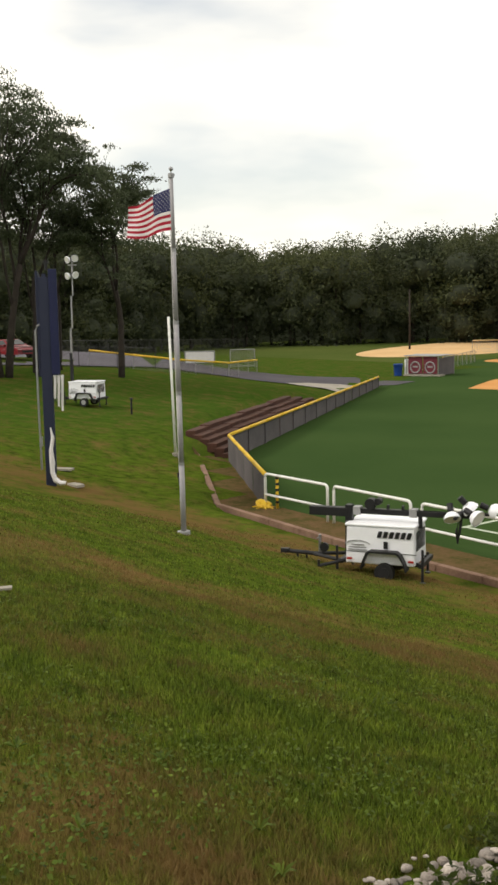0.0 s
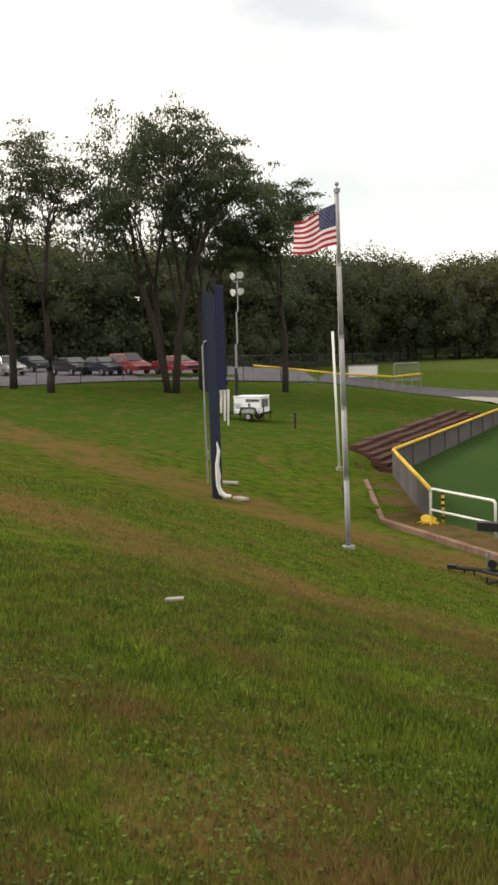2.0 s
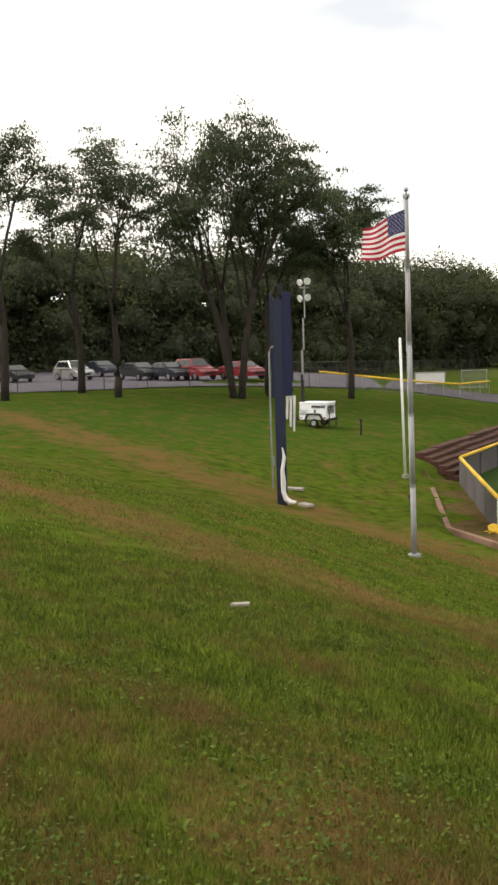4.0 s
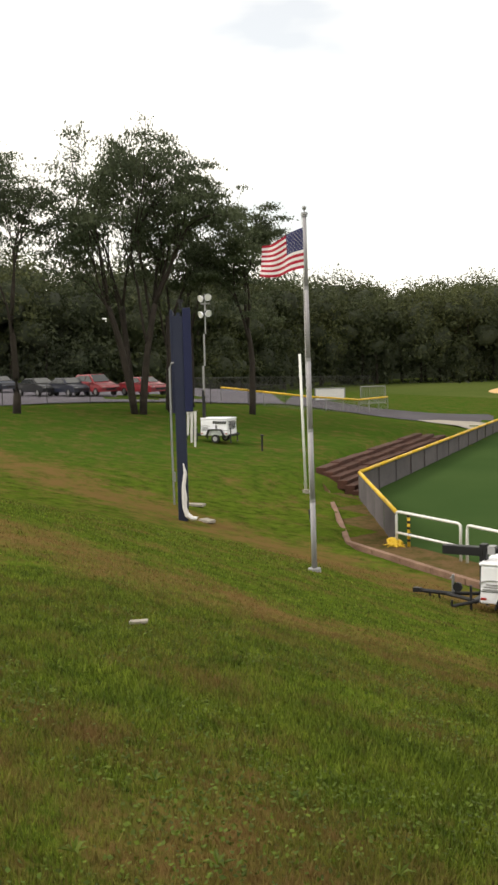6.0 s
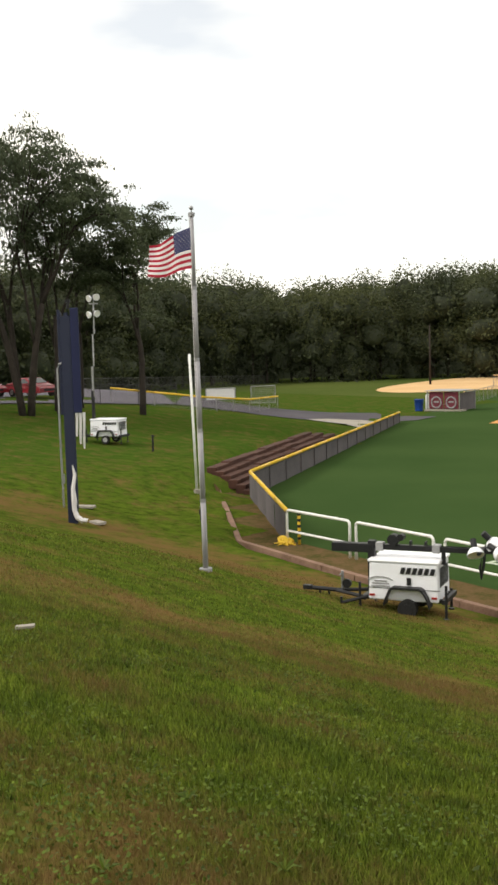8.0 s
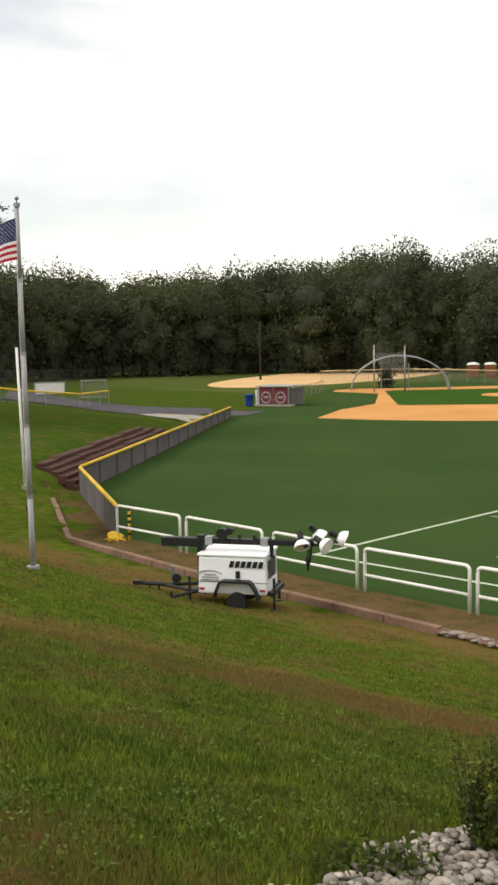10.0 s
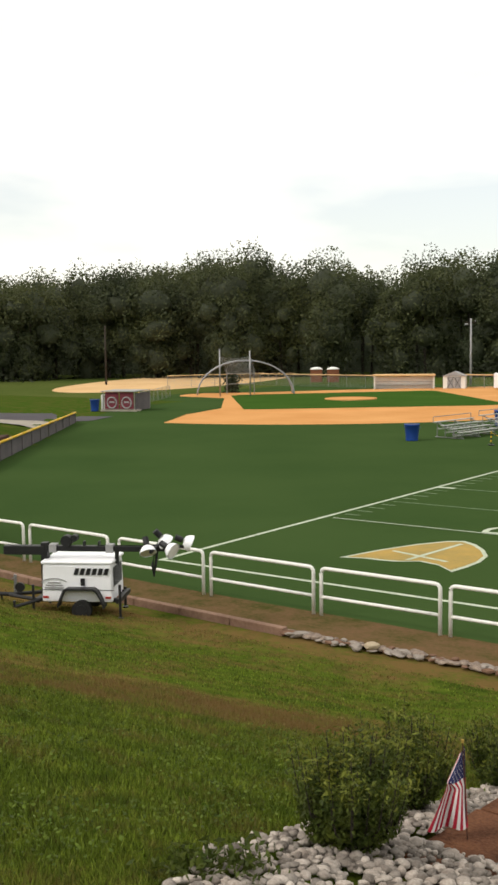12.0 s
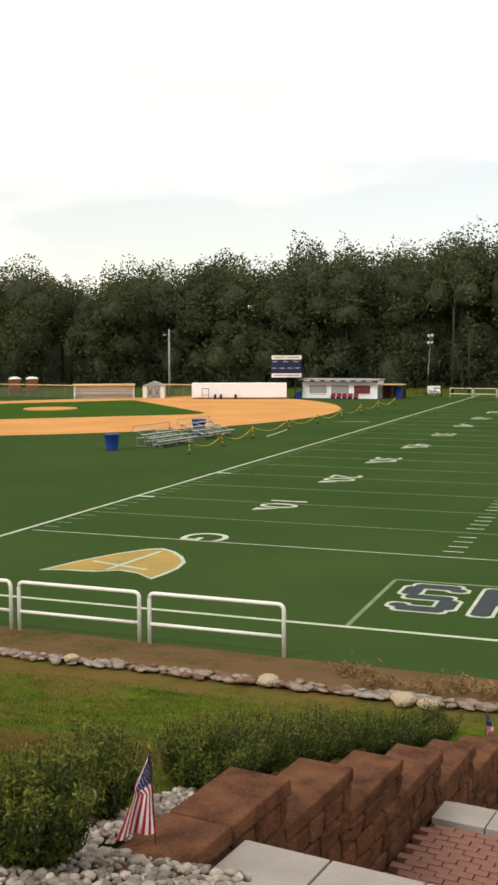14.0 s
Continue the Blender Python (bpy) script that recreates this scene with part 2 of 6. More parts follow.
GLASS_DARK = mat("dark_glass", (0.012, 0.014, 0.018), (0.02, 0.022, 0.026), scale=1, rough=0.08, spec=0.6)
RED_LENS = mat("red_lens", (0.4, 0.02, 0.015), None, scale=3, rough=0.3)


# ---- building helpers ----
def mesh_from(bm, name, material, smooth_shade=False):
    me = bpy.data.meshes.new(name)
    bm.normal_update()
    bm.to_mesh(me)
    bm.free()
    for m in material if isinstance(material, (list, tuple)) else [material]:
        me.materials.append(m)
    if smooth_shade:
        for p in me.polygons:
            p.use_smooth = True
    return me


def part(name, bm, material, parent=None, label="", smooth_shade=False):
    ob = new(name, mesh_from(bm, name, material, smooth_shade))
    if parent is not None:
        ob.parent = parent
    return tagged(ob, label)


def thing(name, m, label, category, group="", kind=""):
    ob = new(name)
    ob.matrix_basis = m
    return tagged(ob, label, category, group, kind)


def raw(name, verts, faces, material, parent=None, smooth_shade=False, slots=None):
    me = bpy.data.meshes.new(name)
    me.from_pydata([tuple(map(float, v)) for v in verts], [], [tuple(map(int, q)) for q in faces])
    for m in material if isinstance(material, (list, tuple)) else [material]:
        me.materials.append(m)
    if smooth_shade:
        me.polygons.foreach_set("use_smooth", [True] * len(me.polygons))
    if slots is not None:
        me.polygons.foreach_set("material_index", slots)
    me.update()
    ob = new(name, me)
    if parent is not None:
        ob.parent = parent
    return ob


def box(bm, c, size, turn=None, bevel=0.0):
    m = Matrix.Translation(c) @ (turn or Matrix.Identity(4)) @ Matrix.Diagonal((*size, 1))
    made = bmesh.ops.create_cube(bm, size=1, matrix=m)["verts"]
    if bevel:
        edges = list({e for v in made for e in v.link_edges})
        bmesh.ops.bevel(bm, geom=edges, offset=bevel, segments=2, affect="EDGES", profile=0.5)
    return bm


def boxes(*items, bevel=0.0):
    bm = bmesh.new()
    for c, size in items:
        box(bm, c, size, bevel=bevel)
    return bm


def rod(bm, p, q, r0, r1=None, n=8, caps=True):
    p, q = Vector(p), Vector(q)
    d = q - p
    m = Matrix.Translation((p + q) / 2) @ d.to_track_quat("Z", "Y").to_matrix().to_4x4()
    bmesh.ops.create_cone(bm, cap_ends=caps, segments=n, radius1=r0, radius2=r0 if r1 is None else r1, depth=d.length, matrix=m)
    return bm


def rods(*items, n=8):
    bm = bmesh.new()
    for p, q, r in items:
        rod(bm, p, q, r, n=n)
    return bm


def tube(bm, pts, r, n=8, radii=None):
    """A bent pipe through the points."""
    rings = []
    pts = [Vector(p) for p in pts]
    up = Vector((0.013, 0.02, 1))
    for i, p in enumerate(pts):
        d = (pts[min(i + 1, len(pts) - 1)] - pts[max(i - 1, 0)]).normalized()
        a = d.cross(up)
        if a.length < 0.05:
            a = d.cross(Vector((1, 0.1, 0)))
        a.normalize()
        b = d.cross(a)
        k = radii[i] if radii else r
        rings.append([bm.verts.new(p + k * (math.cos(2 * math.pi * j / n) * a + math.sin(2 * math.pi * j / n) * b)) for j in range(n)])
    for s, e in zip(rings, rings[1:]):
        # match rings whose frames flipped
        for j in range(n):
            bm.faces.new((s[j], s[(j + 1) % n], e[(j + 1) % n], e[j]))
    bm.faces.new(rings[0][::-1])
    bm.faces.new(rings[-1])
    return bm


def sheet(name, outline, z, material, label="", kind="structure", category="", drop=0.03):
    """A thin flat layer with the outline given, a few centimetres deep."""
    bm = bmesh.new()
    top = [bm.verts.new((x, y, z)) for x, y in outline]
    low = [bm.verts.new((x, y, z - drop)) for x, y in outline]
    bm.faces.new(top)
    for i in range(len(top)):
        j = (i + 1) % len(top)
        bm.faces.new((top[i], low[i], low[j], top[j]))
    bmesh.ops.recalc_face_normals(bm, faces=bm.faces)
    bmesh.ops.triangulate(bm, faces=[q for q in bm.faces if len(q.verts) > 4])
    return tagged(part(name, bm, material), label, category, "", kind)


def ellipse(cx, cy, rx, ry, n=48, a0=0.0, a1=360.0, turn=0.0):
    pts = []
    for i in range(n):
        a = radians(a0 + (a1 - a0) * i / (n if a1 - a0 == 360 else n - 1))
        x, y = rx * math.cos(a), ry * math.sin(a)
        c, s = math.cos(radians(turn)), math.sin(radians(turn))
        pts.append((cx + c * x - s * y, cy + s * x + c * y))
    return pts


# ---- terrain ----
EDGE = [(70, -15.3), (18, -15.1), (8, -14.9), (3, -14.3), (-6.7, -13.1), (-11, -10.5), (-20.5, -4.5), (-43, 26)]


def smooth(a, b, v):
    k = min(1.0, max(0.0, (v - a) / (b - a)))
    return k * k * (3 - 2 * k)


def edge_distance(x, y):
    best, side = 1e9, 1
    for (ax, ay), (bx, by) in zip(EDGE, EDGE[1:]):
        dx, dy = bx - ax, by - ay
        k = min(1.0, max(0.0, ((x - ax) * dx + (y - ay) * dy) / (dx * dx + dy * dy)))
        d = math.hypot(x - ax - k * dx, y - ay - k * dy)
        if d < best - 1e-9:
            best, side = d, dx * (y - ay) - dy * (x - ax)
    return best if side > 0 else -best


def ground_z(x, y):
    """Height of the lawn: a bank rises from the edging to the south, a gentler one to the west."""
    d = edge_distance(x, y)
    if d <= 0:
        return 0.0
    west = smooth(2, -24, x)
    k = d - 2.0
    ramp = 0.5 * (k + math.sqrt(k * k + 1.5))
    hill = 0.2 + 0.05 * d + 0.264 * ramp
    if d > 13:
        hill = 3.77 + 1.35 * (1 - math.exp(-(d - 13) / 4.8)) + 0.012 * min(d - 13, 40)
    foot = 0.2 + 0.75 * smooth(-14, -20, x) * (1 - smooth(10, 24, y))
    bank = (foot + (3.05 - foot) * smooth(-2, 26, d)) * (1 - smooth(8, 48, y))
    return (hill * (1 - west) + bank * west) * smooth(0, 0.5, d)


def swell(x, y):
    """Slight unevenness of the turf on the bank."""
    return 0.028 * noise.noise((x * 0.6, y * 0.6, 0))


def axis(stops):
    """Coordinates from (end, step) stretches."""
    v = [stops[0]]
    for end, step in stops[1:]:
        n = max(1, round((end - v[-1]) / step))
        a = v[-1]
        v += [a + (end - a) * (i + 1) / n for i in range(n)]
    return v


def lawn_sheet():
    xs = axis([-1500, (-300, 200), (-120, 15), (-30, 3), (-12, 1.2), (26, 0.45), (60, 3), (300, 40), (1500, 300)])
    ys = axis([-1500, (-200, 200), (-60, 20), (-40, 1.5), (-12, 0.45), (40, 2), (120, 16), (300, 45), (1500, 300)])
    verts = []
    for y in ys:
        for x in xs:
            z = ground_z(x, y)
            if 18.5 + 0.13 * (y + 26) < x < 23 and -28.6 < y < -17:
                z -= 2.6
            elif z > 0.3:
                z += swell(x, y)
            verts.append((x, y, z - 0.03))
    w = len(xs)
    faces = [(j * w + i, j * w + i + 1, (j + 1) * w + i + 1, (j + 1) * w + i) for j in range(len(ys) - 1) for i in range(w - 1)]
    ob = raw("ground", verts, faces, LAWN, smooth_shade=True)
    return tagged(ob, "mown green lawn with dry tan patches on a bank", "lawn", kind="structure")


lawn_sheet()
YD = 0.9144

# ---- playing fields ----
sheet("turf", [(70, -12.25), (14, -12.2), (-7.0, -11.2), (-16.2, -5.8), (-41.2, 28.0), (-44, 33), (-62, 60), (-62, 92), (-30, 104), (70, 104)], 0.0, TURF,
      "green synthetic turf of a football and baseball field", category="turf")


def strip(name, p, q, w, z, material, label):
    p, q = Vector((*p, 0)), Vector((*q, 0))
    d = (q - p).normalized()
    s = Vector((-d.y, d.x, 0)) * w / 2
    return sheet(name, [(v.x, v.y) for v in (p + s, p - s, q - s, q + s)], z, material, label, category="field line", drop=0.003)


strip("sideline", (0, -9.25), (0, 109.7), 0.16, 0.006, LINE, "white painted sideline on green turf")
strip("end_line", (0.08, -9.144), (60, -9.144), 0.16, 0.006, LINE, "white painted end line on green turf")
strip("end_line", (0.08, 109.6), (60, 109.6), 0.16, 0.006, LINE, "white painted end line on green turf")
for k in range(21):
    y = k * 5 * YD
    strip("yard_line", (0.35, y), (48.7, y), 0.07, 0.006, LINE if k in (0, 20) else FAINT, "white painted yard line on green turf")
for k in (2, 4):
    strip("sideline_tick", (-0.05, k * 5 * YD), (0.85, k * 5 * YD), 0.3, 0.012, LINE, "bright white mark where a yard line meets the sideline")


def hash_marks(name, x0, x1, label):
    verts, faces = [], []
    for k in range(100):
        if k % 5:
            y = k * YD
            n = len(verts)
            verts += [(x0, y - 0.05, 0.008), (x1, y - 0.05, 0.008), (x1, y + 0.05, 0.008), (x0, y + 0.05, 0.008)]
            faces.append((n, n + 1, n + 2, n + 3))
    tagged(raw(name, verts, faces, LINE if x0 > 1 else FAINT), label, "field line", kind="structure")


hash_marks("hash_marks", 15.0, 15.65, "short white hash marks in a row on green turf")
hash_marks("sideline_hash_marks", 0.3, 0.95, "short faint marks beside the white sideline")


def glyphs(text, size):
    """Flat letters as a mesh, from the built-in font."""
    cu = bpy.data.curves.new("letters", "FONT")
    cu.body, cu.size, cu.align_x, cu.align_y = text, size, "CENTER", "CENTER"
    ob = bpy.data.objects.new("letters", cu)
    scene.collection.objects.link(ob)
    deps = bpy.context.evaluated_depsgraph_get()
    me = bpy.data.meshes.new_from_object(ob.evaluated_get(deps))
    bpy.data.objects.remove(ob)
    return me


def letters(name, text, size, m, material, label="", parent=None, category="lettering", thick=0.0, stretch=(1, 1)):
    me = glyphs(text, size)
    me.materials.clear()
    me.materials.append(material)
    me.transform(Matrix.Diagonal((stretch[0], stretch[1], 1, 1)))
    ob = new(name, me)
    ob.matrix_basis = m
    if parent is not None:
        ob.parent = parent
        return tagged(ob, label)
    return tagged(ob, label, category, "", "structure")


NUMBERS = ["10", "20", "30", "40", "50", "40", "30", "20", "10"]
for k, text in enumerate(NUMBERS):
    y = (k + 1) * 10 * YD
    letters("yard_number", text, 2.3, pose(6.75, y, 0.010, 0, 0, -90), LINE, "white painted yard number %s on green turf" % text, stretch=(1.15, 1))
    if k != 4:
        s = -1 if k < 4 else 1
        sheet("yard_arrow", [(6.15, y + s * 1.45), (7.1, y + s * 1.45), (6.15, y + s * 2.1)] if s > 0 else [(6.15, y - 2.1), (7.1, y - 1.45), (6.15, y - 1.45)], 0.010, LINE, "white painted arrow beside a yard number", category="field line", drop=0.003)
letters("goal_mark", "G", 2.3, pose(6.75, 0.75, 0.010, 0, 0, -90), LINE, "white painted letter G on the goal line", stretch=(1.0, 1))

# spearhead emblem, gold with a pale border and two crossed strokes
SPEAR = [(4.3, -6.0), (4.75, -4.3), (5.3, -2.9), (5.9, -1.9), (6.35, -1.65), (6.9, -2.0), (7.5, -2.7), (7.95, -3.5), (8.12, -4.4), (8.1, -5.2), (8.0, -6.05), (7.3, -5.45), (6.6, -5.25), (6.0, -5.65), (5.5, -5.75), (5.0, -5.75)]
sheet("spear_border", SPEAR, 0.008, LINE, "pale border of a gold spearhead emblem painted on turf", category="emblem", drop=0.003)
sheet("spear_emblem", [(6.45 + (x - 6.45) * 0.92, -4.1 + (y + 4.1) * 0.91) for x, y in SPEAR], 0.013, GOLD, "gold spearhead emblem painted on green turf", category="emblem", drop=0.003)
strip("emblem_stroke", (5.2, -4.3), (7.3, -4.9), 0.14, 0.017, LINE, "pale crossed stroke on a gold emblem")
strip("emblem_stroke", (6.2, -5.3), (6.5, -2.2), 0.14, 0.021, LINE, "pale crossed stroke on a gold emblem")

# end-zone letters: block shapes with pale edges
for x0, bars in ((15.0, [((0.2, 2.55), (1.45, 3.1)), ((0, 1.75), (0.5, 2.75)), ((0.2, 1.3), (1.45, 1.8)), ((1.15, 0.35), (1.65, 1.4)), ((0.2, 0), (1.45, 0.55)), ((0, 0.3), (0.45, 0.75)), ((1.2, 2.35), (1.65, 2.75))]),
                 (17.1, [((0.0, 0), (0.5, 3.1)), ((0.3, 2.55), (1.5, 3.1)), ((1.2, 1.6), (1.7, 2.8)), ((0.3, 1.2), (1.5, 1.7)), ((1.1, 0), (1.65, 1.3))])):
    for grow, z, m, nm in ((0.10, 0.008, LINE, "letter_border"), (0.0, 0.013, NAVY_PAINT, "block_letter")):
        verts, faces = [], []
        for i, ((ax, ay), (bx, by)) in enumerate(bars):
            n = len(verts)
            c = 0.13
            ax, ay, bx, by = x0 + ax - grow, -7.15 + ay - grow, x0 + bx + grow, -7.15 + by + grow
            zz = z + 0.0004 * i
            verts += [(ax + c, ay, zz), (bx - c, ay, zz), (bx, ay + c, zz), (bx, by - c, zz), (bx - c, by, zz), (ax + c, by, zz), (ax, by - c, zz), (ax, ay + c, zz)]
            faces.append(tuple(range(n, n + 8)))
        tagged(raw(nm, verts, faces, m), "large navy block letter with pale edges painted in the end zone", "lettering", kind="structure")
strip("box_line", (14.55, -9.05), (14.5, -3.75), 0.12, 0.006, FAINT, "faint painted box line round the end-zone letters")
strip("box_line", (14.5, -3.7), (34, -3.7), 0.12, 0.006, FAINT, "faint painted box line round the end-zone letters")

# baseball diamond laid into the turf
HOME, MOUND = Vector((-56.5, 65.5)), (-37.4, 64.4)


def diamond():
    arc = ellipse(-37.6, 64.8, 29.8, 34.0, n=60, a0=-84, a1=80)
    outline = [(-58.5, 61.5), (-51.2, 60.6), (-41.0, 46.8), (-38.8, 39.0)] + arc + [(-46, 84), (-55, 72), (-60, 68)]
    sheet("infield_clay", outline, 0.012, CLAY, "orange clay skin of a baseball infield", category="infield")
    sheet("infield_grass", [(-53.6, 64.9), (-38.2, 46.6), (-37.2, 46.8), (-21, 60.4), (-19.6, 62.2), (-19.8, 64), (-36.8, 83), (-38.2, 83), (-53.4, 66.5)], 0.024, INFIELD_GRASS,
          "green turf square inside an orange clay infield", category="infield")
    sheet("pitchers_mound", ellipse(*MOUND, 2.75, 2.75), 0.12, CLAY, "raised round pitcher's mound of orange clay", category="mound", drop=0.12)
    sheet("home_plate_circle", ellipse(-56.0, 65.3, 4.2, 4.2), 0.016, CLAY, "round clay patch at home plate", category="infield")


diamond()
sheet("far_infield", ellipse(-87, 99, 13, 38, turn=17), 0.02, SAND, "sandy clay infield of a second ball field", category="infield")
sheet("far_outfield_grass", [(-62.2, 62), (-62.2, 40), (-130, 30), (-170, 120), (-80, 170), (-62.2, 92)], -0.012, FAR_GRASS, "mown green grass of the second ball field", category="grass")


def draped(name, outline_pairs, lift, material, label, category):
    """A strip over the lawn: pairs of (left, right) points along its way."""
    verts, faces = [], []
    for (a, b) in outline_pairs:
        for k in range(5):
            x, y = a[0] + (b[0] - a[0]) * k / 4, a[1] + (b[1] - a[1]) * k / 4
            verts.append((x, y, ground_z(x, y) + lift))
    for i in range(len(outline_pairs) - 1):
        for k in range(4):
            n = i * 5 + k
            faces.append((n, n + 1, n + 6, n + 5))
    return tagged(raw(name, verts, faces, material, smooth_shade=True), label, category, kind="structure")


def lerp_pairs(pairs, n):
    out = []
    for (a, b), (c, d) in zip(pairs, pairs[1:]):
        for i in range(n):
            k = i / n
            out.append(((a[0] + (c[0] - a[0]) * k, a[1] + (c[1] - a[1]) * k), (b[0] + (d[0] - b[0]) * k, b[1] + (d[1] - b[1]) * k)))
    return out + [pairs[-1]]


# bare earth strip between the edging and the turf
draped("earth_strip", lerp_pairs([((40, -12.1), (40, -14.0)), ((14, -12.05), (14, -13.95)), ((3, -11.75), (3, -13.5)), ((-6.7, -11.1), (-7.4, -12.7)), ((-11, -8.8), (-11, -10.5)), ((-16.2, -5.8), (-20.3, -5.0))], 14), 0.012, EARTH,
       "bare brown earth strip with thin grass beside the turf", "earth")
# parking lot and asphalt path
draped("parking_lot", lerp_pairs([((-57, -60), (-110, -60)), ((-55, -22), (-110, -20)), ((-50.6, -10.2), (-104, 0)), ((-49, 5), (-98, 12)), ((-48.6, 8), (-86, 21)), ((-49.5, 12), (-72, 24))], 10), 0.03, ASPHALT,
       "grey asphalt parking lot behind a chain-link fence", "parking lot")
draped("asphalt_path", lerp_pairs([((-49.5, 11.9), (-62, 21)), ((-47.5, 16.5), (-55, 24)), ((-44.8, 22), (-50, 28)), ((-42.3, 27.5), (-45.5, 33)), ((-41.3, 30), (-42.8, 34))], 8), 0.035, DARK_ASPHALT, "dark asphalt path leading down to the field", "path")
draped("concrete_pad", lerp_pairs([((-39.5, 22.0), (-45.2, 21.5)), ((-41.5, 27.8), (-45.8, 24.4))], 6), 0.05, CONCRETE, "pale concrete pad beside the asphalt path", "pad")


# curb edging along the foot of the bank, in short lengths
def curb():
    root = thing("curb", pose(0, 0, 0), "weathered reddish concrete edging at the foot of the bank", "curb", kind="structure")
    pts = [(7.7, -13.85), (3, -13.6), (-1, -13.45), (-7.6, -12.65), (-13.4, -9.0), (-20.5, -4.6), (-22.5, -2.0)]
    for (ax, ay), (bx, by) in zip(pts, pts[1:]):
        n = max(1, round(math.hypot(bx - ax, by - ay) / 1.5))
        for i in range(n):
            x0, y0, x1, y1 = ax + (bx - ax) * i / n, ay + (by - ay) * i / n, ax + (bx - ax) * (i + 1) / n, ay + (by - ay) * (i + 1) / n
            ln = math.hypot(x1 - x0, y1 - y0)
            bm = box(bmesh.new(), (0, 0, 0), (ln - 0.02, 0.19, 0.3), bevel=0.025)
            cx, cy = (x0 + x1) / 2, (y0 + y1) / 2
            o = part("curb_stone", bm, CURB, root)
            o.matrix_basis = Matrix.Translation((cx, cy, max(0.06, ground_z(cx, cy)) - 0.055)) @ Matrix.Rotation(math.atan2(y1 - y0, x1 - x0), 4, "Z")


curb()


# timber terraces above the fence
def terraces():
    root = thing("terrace_steps", pose(0, 0, 0), "five dark brown timber terrace steps cut into the grass bank", "steps", kind="structure")
    a, b = Vector((-16.1, -5.8, 0)), Vector((-32.5, 16.5, 0))
    d = (b - a).normalized()
    out = Vector((-d.y, d.x, 0))
    if out.x > 0:
        out = -out
    for k in range(6):
        rise, back = 0.17 * (k + 1), 0.42 + 0.44 * k
        p, q = a + out * back + d * (1.0 + 0.3 * k), b + out * back - d * (1.3 * k)
        n = 9
        for i in range(n):
            s, e = p + (q - p) * (i / n), p + (q - p) * ((i + 1) / n)
            c = (s + e) / 2
            bm = box(bmesh.new(), (0, 0, -0.2), ((e - s).length - 0.015, 0.48, 0.4), bevel=0.015)
            o = part("timber", bm, WOODTIE, root)
            o.matrix_basis = Matrix.Translation((c.x, c.y, rise + 0.03 * math.sin(i * 2.1 + k))) @ Matrix.Rotation(math.atan2(d.y, d.x), 4, "Z")


terraces()

# ---- white pipe rails ----
def rail_section(length, first):
    root = thing("pipe_rail", pose(*first), "white painted steel pipe rail with rounded corners, beside the turf", "railing", "pipe rails along the field")
    r, h, c = 0.045, 1.15, 0.12
    pts = [(0, 0, 0.0), (0, 0, h - c)] + [(c - c * math.cos(radians(a)), 0, h - c + c * math.sin(radians(a))) for a in (22, 45, 68, 90)]
    pts += [(length - c + c * math.sin(radians(a)), 0, h - c + c * math.cos(radians(a))) for a in (0, 22, 45, 68, 90)] + [(length, 0, 0.0)]
    part("frame", tube(bmesh.new(), pts, r, 10), WHITE_PAINT, root, smooth_shade=True)
    part("lower_bar", rods(((0.03, 0, 0.46), (length - 0.03, 0, 0.46), 0.04), n=10), WHITE_PAINT, root, smooth_shade=True)
    return root


def rail_y(x):
    return -11.5 - 0.55 * smooth(-7, 8, x)


for x0, x1 in ((-6.5, -3.35), (-3.05, 0.3), (0.75, 3.84), (4.1, 7.28), (7.5, 10.6), (10.85, 13.99)):
    y0, y1 = rail_y(x0), rail_y(x1)
    r = rail_section(math.hypot(x1 - x0, y1 - y0), (x0, y0, 0))
    r.matrix_basis = Matrix.Translation((x0, y0, 0)) @ Matrix.Rotation(math.atan2(y1 - y0, x1 - x0), 4, "Z")


